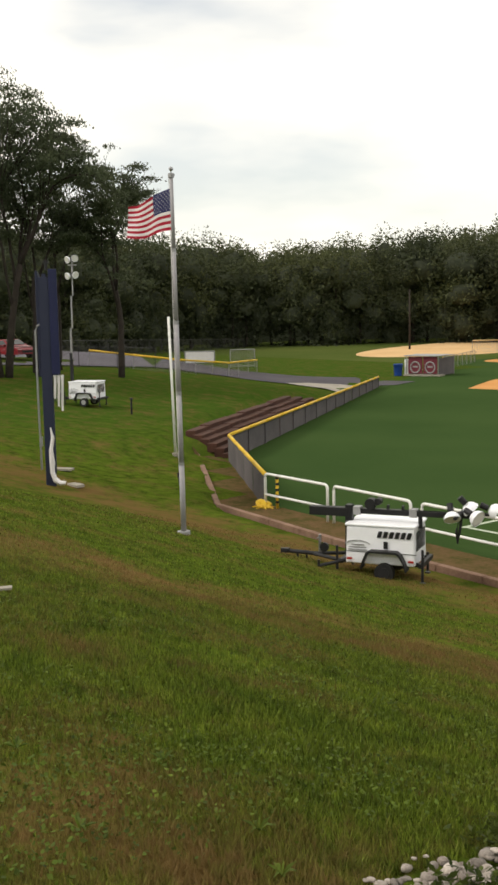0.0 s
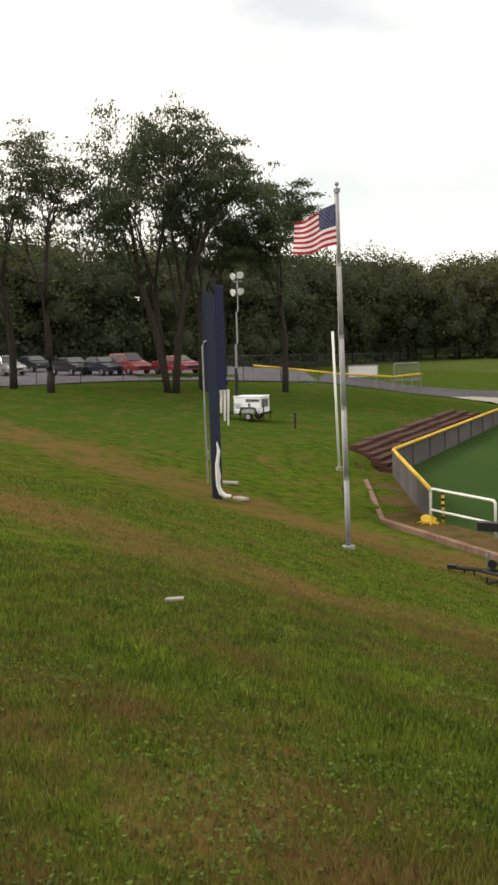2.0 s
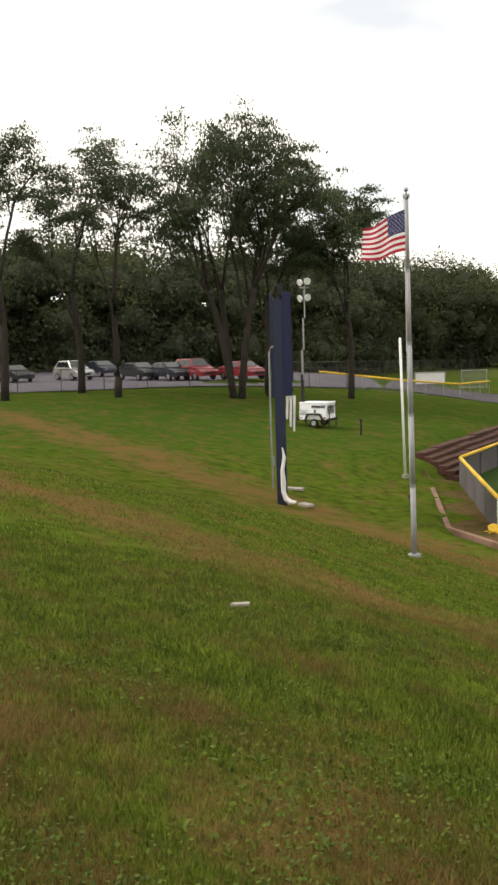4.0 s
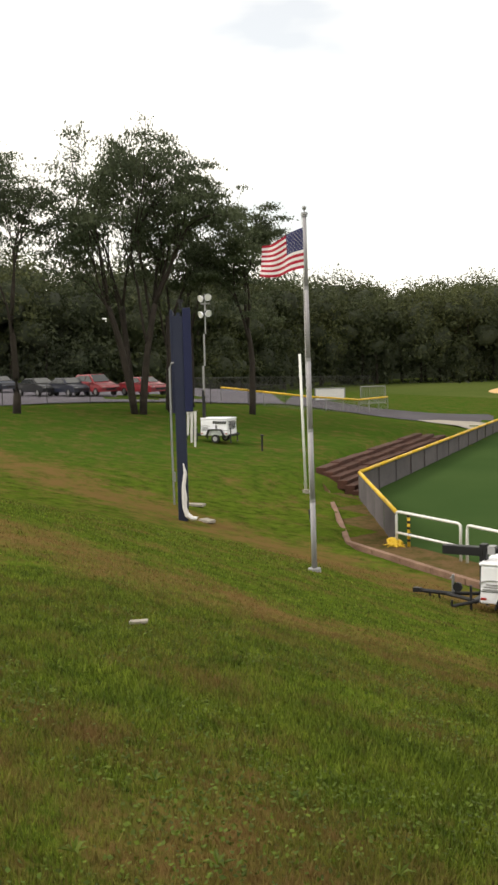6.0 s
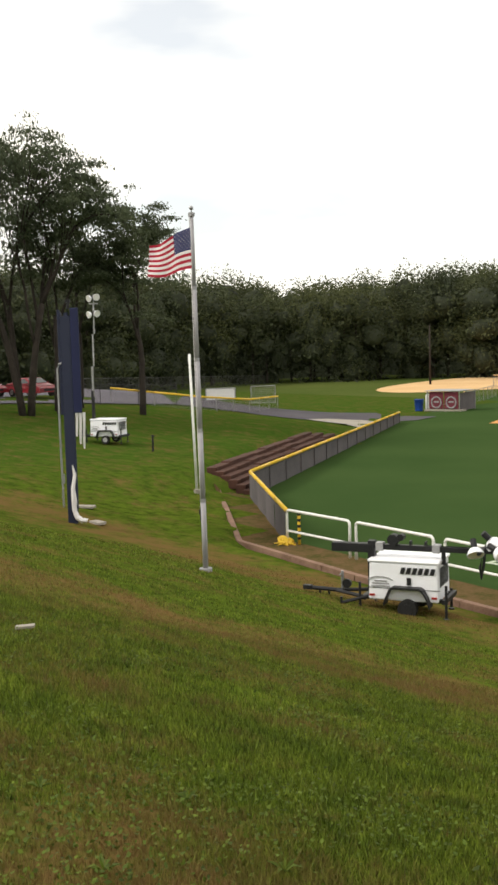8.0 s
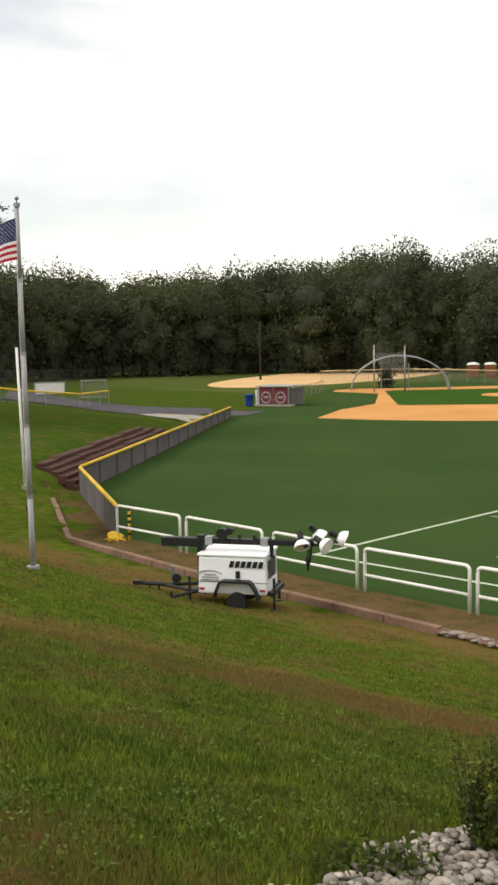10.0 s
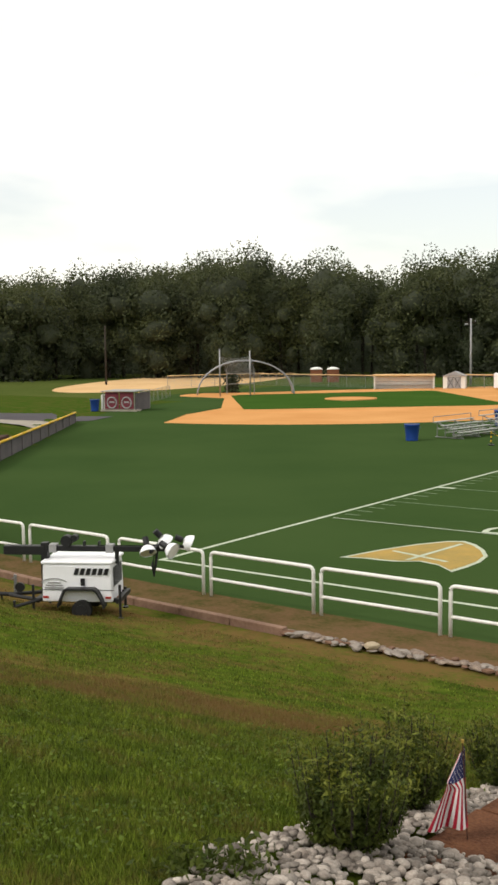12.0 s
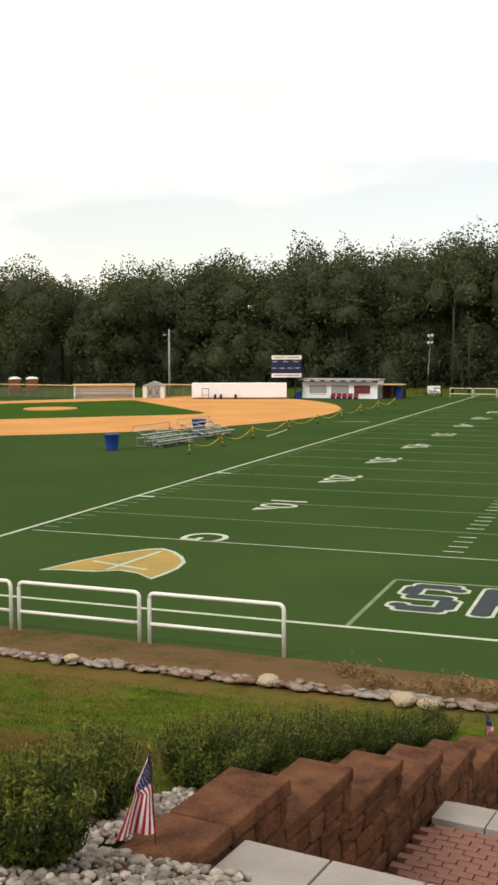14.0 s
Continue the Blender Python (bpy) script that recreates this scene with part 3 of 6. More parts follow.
# ---- outfield fence with yellow cap ----
def fence_run(name, p, q, h, label, screen=True, cap=YELLOW, post_step=3.0, wire=GALV, dip=0.0):
    p, q = Vector(p), Vector(q)
    L = (q - p).length
    root = thing(name, Matrix.Translation(p) @ Matrix.Rotation(math.atan2(q.y - p.y, q.x - p.x), 4, "Z"), label, "fence")
    n = max(1, round(L / post_step))
    dz = q.z - p.z - dip
    for i in range(n + 1):
        part("post", rods(((L * i / n, 0, dz * i / n - 0.1), (L * i / n, 0, dz * i / n + h), 0.03)), wire, root)
    if cap is not None:
        for i in range(n):
            part("cap", rods(((L * i / n + 0.01, 0, dz * i / n + h + 0.03), (L * (i + 1) / n - 0.01, 0, dz * (i + 1) / n + h + 0.03), 0.075), n=10), cap, root, smooth_shade=True)
    else:
        part("top_rail", rods(((0, 0, h), (L, 0, h + dz), 0.025)), wire, root)
    if screen:
        for i in range(n):
            bm = bmesh.new()
            m = 8
            cols = []
            for k in range(m + 1):
                x = L * (i + k / m) / n
                bow = 0.03 * math.sin(math.pi * k / m) + 0.008 * math.sin(k * 2.3 + i)
                z = dz * (i + k / m) / n
                cols.append([bm.verts.new((x, 0.04 + bow, z + 0.04)), bm.verts.new((x, 0.04 + bow * 1.4, z + h * 0.5)), bm.verts.new((x, 0.04 + bow * 0.5, z + h - 0.02))])
            for a, b in zip(cols, cols[1:]):
                for k in range(2):
                    bm.faces.new((a[k], b[k], b[k + 1], a[k + 1]))
            part("windscreen", bm, SCREEN, root, "grey mesh windscreen panel", smooth_shade=True)
    else:
        bm = bmesh.new()
        step = max(0.16, L / 420)
        for s in (0, 1):
            x = -h
            while x < L:
                x0, x1 = x, x + h
                za, zb = 0.03, h
                lo, hi = max(0, x0), min(L, x1)
                if hi > lo:
                    f0, f1 = (lo - x0) / h, (hi - x0) / h
                    z0, z1 = (f0 * h, f1 * h) if s else (h - f0 * h, h - f1 * h)
                    w = 0.006 + 0.00007 * L
                    vs = [bm.verts.new((lo, 0.01 * s, z0 + dz * lo / L - w)), bm.verts.new((hi, 0.01 * s, z1 + dz * hi / L - w)), bm.verts.new((hi, 0.01 * s, z1 + dz * hi / L + w)), bm.verts.new((lo, 0.01 * s, z0 + dz * lo / L + w))]
                    bm.faces.new(vs)
                x += step
        part("wire_mesh", bm, wire, root, "galvanised chain-link wire")
    return root


fence_run("outfield_fence", (-6.65, -11.4, 0), (-16.1, -5.8, 0), 1.08, "low outfield fence with grey windscreen and yellow cap", wire=SCREEN)
fence_run("outfield_fence", (-16.1, -5.75, 0), (-40.9, 27.7, 0), 1.12, "low outfield fence with grey windscreen and yellow cap along terraces", wire=SCREEN, dip=0.32)


def yellow_cover():
    root = thing("fence_end_cover", pose(-6.55, -11.55, 0), "crumpled yellow plastic cover at the foot of the fence end", "cover")
    bm = bmesh.new()
    bmesh.ops.create_icosphere(bm, subdivisions=3, radius=0.2)
    for v in bm.verts:
        k = noise.noise(v.co * 6) * 0.35 + noise.noise(v.co * 14) * 0.2
        v.co = Vector((v.co.x * 1.3, v.co.y * 1.1, max(0, v.co.z * 0.8 + 0.1))) * (1 + k)
    part("cover", bm, YELLOW, root)
    bm = bmesh.new()
    for i in range(7):
        a = i * 0.9 + 0.3
        rod(bm, (0.15 * math.cos(a), 0.12 * math.sin(a), 0.06), (0.42 * math.cos(a), 0.34 * math.sin(a), 0.02), 0.04, 0.015, n=6)
    part("flap", bm, YELLOW, root)
    part("padded_post", rods(((0.42, 0.25, 0), (0.42, 0.25, 1.1), 0.05), n=10), YELLOW, root, smooth_shade=True)
    for i in range(5):
        part("black_band", rods(((0.42, 0.25, 0.18 + i * 0.2), (0.42, 0.25, 0.27 + i * 0.2), 0.055), n=10), BLACK, root)


yellow_cover()


# ---- light tower trailers ----
def wheel(root, x, y, bright=False):
    w = part("wheel", rods(((x, y - 0.09, 0.22), (x, y + 0.09, 0.22), 0.22), n=24), RUBBER, root)
    part("rim", rods(((x, y - 0.105, 0.22), (x, y + 0.105, 0.22), 0.13), n=16), GREY_BOARD if bright else BLACK, w, "steel rim")


def lamp_head(root, at, aim):
    m = Matrix.Translation(at) @ Vector(aim).to_track_quat("Z", "Y").to_matrix().to_4x4()
    bm = bmesh.new()
    prof = [(0.05, -0.07), (0.11, -0.05), (0.16, 0.01), (0.19, 0.08), (0.195, 0.11)]
    rings = [[bm.verts.new(m @ Vector((r * math.cos(k * math.pi / 8), r * math.sin(k * math.pi / 8), z))) for k in range(16)] for r, z in prof]
    for a, b in zip(rings, rings[1:]):
        for k in range(16):
            bm.faces.new((a[k], a[(k + 1) % 16], b[(k + 1) % 16], b[k]))
    bm.faces.new(rings[0][::-1])
    lamp = part("floodlight", bm, WHITE_BODY, root, "white bell-shaped floodlight reflector", smooth_shade=True)
    part("lens", rods((tuple(m @ Vector((0, 0, 0.095))), tuple(m @ Vector((0, 0, 0.105))), 0.17), n=16), WHITE_PAINT, lamp)
    part("ballast", rods((tuple(m @ Vector((0, 0, -0.28))), tuple(m @ Vector((0, 0, -0.1))), 0.07), n=10), BLACK, lamp)


def light_tower(m, raised, label):
    root = thing("light_tower_trailer", m, label, "light tower", "light tower trailers")
    # enclosure with slightly leaning front and a lid
    bm = bmesh.new()
    box(bm, (0, 0, 0.81), (1.62, 1.15, 0.86), bevel=0.035)
    for v in bm.verts:
        if v.co.z > 1.0:
            v.co.x *= 0.975
            v.co.y *= 0.97
    part("enclosure", bm, WHITE_BODY, root)
    part("lid", box(bmesh.new(), (0, 0, 1.275), (1.66, 1.16, 0.07), bevel=0.03), WHITE_BODY, root)
    part("hinge_line", boxes(((0, -0.578, 0.66), (1.7, 0.006, 0.012))), BLACK, root)
    part("latch", boxes(((0.14, -0.582, 0.84), (0.1, 0.02, 0.17)), bevel=0.006), BLACK, root)
    part("grille", boxes(*[((0.812, 0.0, 0.72 + 0.05 * i), (0.012, 0.8, 0.03)) for i in range(9)]), BLACK, root)
    part("chassis", boxes(((0, 0.42, 0.4), (1.9, 0.09, 0.09)), ((0, -0.42, 0.4), (1.9, 0.09, 0.09)), ((0.93, 0, 0.4), (0.09, 1.1, 0.1)), ((-0.93, 0, 0.4), (0.09, 1.1, 0.1))), BLACK, root)
    bm = rods(((-0.95, 0.4, 0.38), (-1.75, 0.04, 0.4), 0.045), ((-0.95, -0.4, 0.38), (-1.75, -0.04, 0.4), 0.045), ((-1.6, 0, 0.4), (-2.45, 0, 0.42), 0.05))
    box(bm, (-2.5, 0, 0.43), (0.2, 0.13, 0.1))
    part("tongue", bm, BLACK, root)
    for x, y in ((-2.2, 0.0), (-2.02, 0.12)):
        part("safety_chain", tube(bmesh.new(), [(x, y, 0.4), (x + 0.03, y, 0.22), (x + 0.01, y, 0.08)], 0.025, 6), BLACK, root)
    part("tongue_jack", rods(((-1.65, 0.08, 0.35), (-1.65, 0.08, 0.85), 0.035), ((-1.65, 0.02, 0.8), (-1.65, -0.12, 0.8), 0.015)), GALV, root)
    part("jockey_wheel", rods(((-1.5, -0.07, 0.58), (-1.5, 0.0, 0.58), 0.11), n=16), BLACK, root)
    for y in (-0.62, 0.62):
        wheel(root, 0.12, y, raised)
        s = math.copysign(1, y)
        pts = [(-0.42, y, 0.34), (-0.36, y, 0.5), (-0.28, y, 0.68), (-0.2, y, 0.73), (0.42, y, 0.73), (0.5, y, 0.68), (0.6, y, 0.5), (0.66, y, 0.32)]
        bm = bmesh.new()
        prev = None
        for x, yy, z in pts:
            a, b = bm.verts.new((x, yy - 0.16, z)), bm.verts.new((x, yy + 0.16, z))
            c, d = bm.verts.new((x * 0.96 + 0.005, yy + 0.16, z - 0.05)), bm.verts.new((x * 0.96 + 0.005, yy - 0.16, z - 0.05))
            if prev:
                for k in range(4):
                    bm.faces.new((prev[k], prev[(k + 1) % 4], (a, b, c, d)[(k + 1) % 4], (a, b, c, d)[k]))
            prev = (a, b, c, d)
        part("mudguard", bm, BLACK, root)
    for x, y in ((0.98, -0.55), (0.86, 0.5), (-1.0, -0.62), (-1.0, 0.62)):
        leg = part("outrigger", rods(((x, y, 0.05), (x, y, 0.78 if y < 0 else 0.5), 0.032)), BLACK, root)
        part("foot", rods(((x, y, 0.0), (x, y, 0.03), 0.07), n=10), BLACK, leg)
    if not raised:
        arm = part("outrigger", rods(((-0.85, -0.5, 0.42), (-1.32, -1.0, 0.36), 0.04), ((-1.32, -1.0, 0.02), (-1.32, -1.0, 0.5), 0.03)), BLACK, root)
        part("foot", rods(((-1.32, -1.0, 0.0), (-1.32, -1.0, 0.03), 0.09), n=10), BLACK, arm)
    for x in (-0.72, 0.72):
        part("tail_light", boxes(((x, -0.583, 0.49), (0.13, 0.02, 0.05)), bevel=0.006), RED_LENS, root, "red marker light")
    part("emblem_arc", tube(bmesh.new(), [(-0.52 + 0.3 * math.cos(radians(a)), -0.580, 0.80 + 0.12 * math.sin(radians(a))) for a in range(170, 5, -15)], 0.012, 5), GREY_BOARD, root)
    part("emblem_bars", boxes(((-0.52, -0.580, 0.82), (0.3, 0.006, 0.03)), ((-0.52, -0.580, 0.76), (0.4, 0.006, 0.03)), ((-0.52, -0.580, 0.70), (0.44, 0.006, 0.03))), GREY_BOARD, root)
    # maker's mark, drawn as plain slanted bars
    lean = Matrix(((1, 0, 0.3, 0), (0, 1, 0, 0), (0, 0, 1, 0), (0, 0, 0, 1)))
    for i in range(6):
        part("maker_mark", box(bmesh.new(), (i * 0.137, -0.580, 1.08), (0.095, 0.008, 0.15), turn=lean), BLACK, root)
    # mast
    if raised:
        part("mast_foot", box(bmesh.new(), (-0.75, -0.2, 1.6), (0.14, 0.14, 2.4), bevel=0.01), BLACK, root)
        z = 2.5
        for k, (ln, w) in enumerate(((1.6, 0.09), (1.7, 0.07), (1.6, 0.055))):
            part("mast_section", box(bmesh.new(), (-0.72 + 0.10 * k, -0.2, z + ln / 2), (w, w, ln)), GALV, root)
            z += ln
        part("crossbar", rods(((-0.75, -0.2, z), (-0.25, -0.2, z), 0.04)), GALV, root)
        for x, dz, aim in ((-0.68, 0.3, (-0.4, -0.8, -0.3)), (-0.32, 0.35, (0.6, -0.7, -0.2)), (-0.7, -0.55, (-0.5, -0.8, -0.3)), (-0.34, -0.5, (0.8, -0.4, -0.3))):
            lamp_head(root, (x, -0.25, z + dz), aim)
        part("lamp_bar", rods(((-0.5, -0.2, z - 0.7), (-0.5, -0.2, z + 0.5), 0.035)), GALV, root)
    else:
        part("mast_foot", box(bmesh.new(), (-0.82, -0.2, 1.1), (0.16, 0.2, 1.15), bevel=0.01), BLACK, root)
        part("mast_section", box(bmesh.new(), (0.0, -0.2, 1.545), (3.3, 0.16, 0.12), bevel=0.008), BLACK, root)
        part("mast_section", box(bmesh.new(), (-1.3, -0.2, 1.50), (0.95, 0.22, 0.2), bevel=0.01), BLACK, root)
        part("mast_section", box(bmesh.new(), (1.2, -0.2, 1.55), (1.6, 0.12, 0.11)), BLACK, root)
        part("mast_rest", rods(((0.85, -0.2, 1.2), (0.85, -0.2, 1.5), 0.05)), BLACK, root)
        for bx in (-0.62, 0.7):
            part("mast_band", boxes(((bx, -0.2, 1.55), (0.17, 0.215, 0.185))), GREY_BOARD, root)
        part("winch", rods(((-0.3, -0.32, 1.72), (-0.3, -0.1, 1.72), 0.13), ((-0.12, -0.3, 1.78), (-0.12, -0.1, 1.78), 0.08), n=12), BLACK, root)
        for x in (0.1, 0.45):
            part("cable_clip", boxes(((x, -0.2, 1.66), (0.03, 0.16, 0.1))), BLACK, root)
        part("cable", tube(bmesh.new(), [(1.75, -0.32, 1.5), (1.7, -0.36, 1.2), (1.72, -0.34, 0.95), (1.78, -0.36, 1.25), (1.8, -0.3, 1.5)], 0.035, 6), BLACK, root)
        for x, y, z, aim in ((1.62, -0.5, 1.60, (0.25, -0.5, -0.75)), (1.95, -0.3, 1.78, (0.5, 0.2, -0.6)), (2.15, -0.6, 1.62, (0.8, -0.4, -0.4)), (2.45, -0.15, 1.70, (0.85, 0.2, -0.4))):
            lamp_head(root, (x, y, z), aim)
        part("crossbar", rods(((1.75, -0.75, 1.58), (1.75, 0.35, 1.58), 0.045), ((1.7, -0.2, 1.6), (2.4, -0.2, 1.6), 0.04)), BLACK, root)
    return root


TRAILER = (3.44, -15.86)
light_tower(pose(*TRAILER, ground_z(*TRAILER) - 0.05, 0, 0, 30), False, "white light tower trailer with its black mast lowered, on grass")
TRAILER_B = (-29.66, -5.05)
light_tower(pose(*TRAILER_B, ground_z(*TRAILER_B) + 0.02, 0, 0, 34), True, "white light tower trailer with its mast raised, on the lawn")


# ---- flagpole and flag ----
FP = (0.46, -19.5)


def flagpole():
    z = ground_z(*FP)
    root = thing("flagpole", pose(*FP, z, 0.3, -0.4, 0), "tall tapered aluminium flagpole on a concrete base", "flagpole")
    H = 8.12
    for k in range(5):
        a, b = H * k / 5, H * (k + 1) / 5
        part("pole_section", rod(bmesh.new(), (0, 0, a), (0, 0, b), 0.064 - 0.005 * k, 0.062 - 0.005 * k, n=20), POLE_METAL, root, smooth_shade=True)
        if k:
            part("joint_ring", rods(((0, 0, a - 0.04), (0, 0, a + 0.04), 0.070 - 0.005 * k), n=20), GALV, root)
    part("base_plate", rods(((0, 0, -0.05), (0, 0, 0.04), 0.15), n=24), GREY_BOARD, root)
    part("truck", rods(((0, 0, H - 0.02), (0, 0, H + 0.07), 0.07), ((-0.1, 0, H + 0.03), (0.1, 0, H + 0.03), 0.03)), GALV, root)
    bm = bmesh.new()
    rod(bm, (0, 0, H + 0.07), (0, 0, H + 0.14), 0.015)
    bmesh.ops.create_uvsphere(bm, u_segments=14, v_segments=8, radius=0.05, matrix=Matrix.Translation((0, 0, H + 0.17)))
    part("finial", bm, GALV, root, "small ball finial", smooth_shade=True)
    part("halyard", tube(bmesh.new(), [(-0.1, 0.0, H), (-0.12, 0, H * 0.6), (-0.11, 0, H * 0.3), (-0.1, 0, 1.2)], 0.008, 5), FLAG_WHITE, root)
    part("cleat", boxes(((-0.09, 0, 1.25), (0.06, 0.04, 0.2))), BLACK, root)
    part("numbered_tag", boxes(((-0.085, -0.02, 1.35), (0.02, 0.08, 0.12))), BLACK, root)


flagpole()


def star(bm, f, u, v, r):
    vs = []
    for k in range(10):
        a, q = math.pi / 2 + k * math.pi / 5, r if k % 2 == 0 else r * 0.42
        vs.append(bm.verts.new(f(u + q * math.cos(a) * 0.62, v + q * math.sin(a))))
    bm.faces.new(vs)


def flag(root, f, nu=36, pole_mat=None):
    """Cloth by f(u, v, off): u along the fly, v down the hoist; 13 stripes, a canton and its stars."""
    for s in range(13):
        v0, v1 = s / 13, (s + 1) / 13
        u0 = 0.4 if s < 7 else 0.0
        bm = bmesh.new()
        cols = []
        for i in range(nu + 1):
            u = u0 + (1 - u0) * i / nu
            cols.append([bm.verts.new(f(u, v0, 0)), bm.verts.new(f(u, (v0 + v1) / 2, 0)), bm.verts.new(f(u, v1, 0))])
        for a, b in zip(cols, cols[1:]):
            bm.faces.new((a[0], b[0], b[1], a[1]))
            bm.faces.new((a[1], b[1], b[2], a[2]))
        part("stripe", bm, RED if s % 2 == 0 else FLAG_WHITE, root, "red stripe" if s % 2 == 0 else "white stripe", smooth_shade=True)
    bm = bmesh.new()
    grid = [[bm.verts.new(f(0.4 * i / 16, (7 / 13) * j / 8, 0)) for j in range(9)] for i in range(17)]
    for i in range(16):
        for j in range(8):
            bm.faces.new((grid[i][j], grid[i + 1][j], grid[i + 1][j + 1], grid[i][j + 1]))
    canton = part("canton", bm, FLAG_BLUE, root, "navy blue canton", smooth_shade=True)
    for side in (0.006, -0.006):
        bm = bmesh.new()
        for row in range(9):
            for col in range(6 if row % 2 == 0 else 5):
                u = 0.4 * ((2 * col + 1 + row % 2) / 12)
                star(bm, lambda a, b: f(a, b, side), u, (7 / 13) * (row + 1) / 10, 0.021)
        part("stars", bm, FLAG_WHITE, canton, "rows of white stars")


def waving():
    z = ground_z(*FP) + 7.87
    root = thing("flag", pose(FP[0], FP[1], z, 0, 0, 208), "red, white and blue striped flag flying from the flagpole", "flag")

    def f(u, v, off):
        x = 0.09 + 1.15 * u
        y = off + 0.11 * u * math.sin(5.5 * u + 1.6 * v) + 0.03 * math.sin(13 * u - 3 * v) * u
        zz = -0.92 * v * (1 - 0.22 * u) - 0.38 * u + 0.06 * math.sin(6 * u + 1) * u
        return (x, y, zz)
    flag(root, f)


waving()


# ---- leaning white pole behind the flagpole ----
def leaning_pole():
    root = thing("white_pole", pose(-16.40, -8.38, ground_z(-16.40, -8.38)), "slim white pole leaning in the grass", "pole")
    part("shaft", rods(((0, 0, -0.2), (-0.06, -0.13, 5.75), 0.055), n=12), WHITE_PAINT, root, smooth_shade=True)
    part("socket", rods(((0, 0, -0.1), (0, 0, 0.08), 0.14), n=12), CONCRETE, root)


leaning_pole()


# ---- tall scoreboard seen on its edge ----
SB = (-10.2, -17.37)


def scoreboard():
    z = ground_z(*SB)
    root = thing("scoreboard", pose(*SB, z, 0, 0, 62), "tall navy scoreboard on dark steel posts, seen on edge", "scoreboard")
    for y in (-0.35, 2.6):
        part("post", box(bmesh.new(), (0, y, 3.25), (0.32, 0.2, 6.6), bevel=0.01), NAVY_STEEL, root, "dark blue steel post")
    part("panel", box(bmesh.new(), (0.29, 1.3, 5.15), (0.26, 3.6, 3.3), bevel=0.02), NAVY, root, "navy blue sheet-metal panel")
    part("panel", box(bmesh.new(), (-0.2, 1.3, 5.1), (0.09, 3.4, 3.3), bevel=0.02), NAVY_STEEL, root)
    for z0 in (3.7, 5.2, 6.6):
        part("cross_beam", boxes(((0.02, 1.3, z0), (0.12, 3.4, 0.12))), NAVY_STEEL, root)
    part("conduit", tube(bmesh.new(), [(-0.28, -0.4, 0.5), (-0.3, -0.4, 2.6), (-0.3, -0.4, 4.9), (-0.24, -0.4, 5.05), (-0.1, -0.4, 5.1)], 0.035, 6), GALV, root)
    part("conduit_box", boxes(((-0.26, -0.4, 1.4), (0.1, 0.12, 0.3))), GALV, root)
    part("finial_lamp", rods(((0.1, 0.3, 6.8), (0.1, 0.3, 7.05), 0.05), ((0.1, 0.3, 7.0), (0.1, 0.3, 7.1), 0.09)), BLACK, root)
    # torn white sheet hanging below the panel and heaped at the foot
    for k, (dx, ln) in enumerate(((0.25, 0.75), (0.36, 1.0), (0.47, 1.15))):
        bm = bmesh.new()
        cols = []
        for i in range(7):
            t = i / 6
            cols.append([bm.verts.new((dx - 0.05 + 0.01 * math.sin(i), -0.5 + 0.04 * k, 3.5 - ln * t)), bm.verts.new((dx + 0.05 - 0.045 * t, -0.45 + 0.04 * math.sin(i + k), 3.5 - ln * t))])
        for a, b in zip(cols, cols[1:]):
            bm.faces.new((a[0], a[1], b[1], b[0]))
        part("torn_strip", bm, FLAG_WHITE, root, "torn white strip of sheet")
    bm = bmesh.new()
    pts = [(0.06, -0.48, 1.85), (0.09, -0.5, 1.5), (0.04, -0.52, 1.1), (0.06, -0.54, 0.7), (0.05, -0.56, 0.4), (0.12, -0.6, 0.18), (0.28, -0.66, 0.08), (0.45, -0.7, 0.07)]
    tube(bm, pts, 0.1, 10, radii=[0.012, 0.05, 0.07, 0.085, 0.08, 0.09, 0.09, 0.06])
    for v in bm.verts:
        v.co += Vector((noise.noise(v.co * 7), noise.noise(v.co * 7 + Vector((5, 0, 0))), noise.noise(v.co * 9))) * 0.05
    part("fallen_sheet", bm, FLAG_WHITE, root, "crumpled white sheet slumped down the post")


scoreboard()
for i, (x, y, sx, sy) in enumerate(((-9.93, -16.63, 0.6, 0.3), (-13.42, -15.22, 0.7, 0.3), (12.19, -29.41, 0.16, 0.08))):
    bm = box(bmesh.new(), (0, 0, 0), (sx, sy, 0.3 * sy), bevel=0.05 * sy)
    for v in bm.verts:
        v.co += Vector((noise.noise(v.co * 4 + Vector((i, 0, 0))), noise.noise(v.co * 4), 0.3 * noise.noise(v.co * 5))) * 0.2 * sy
    o = part("flat_stone", bm, CONCRETE)
    o.matrix_basis = pose(x, y, ground_z(x, y) + 0.03, 0, 0, 25 * i + 10)
    tagged(o, "pale flat stone lying in the grass", "stone")

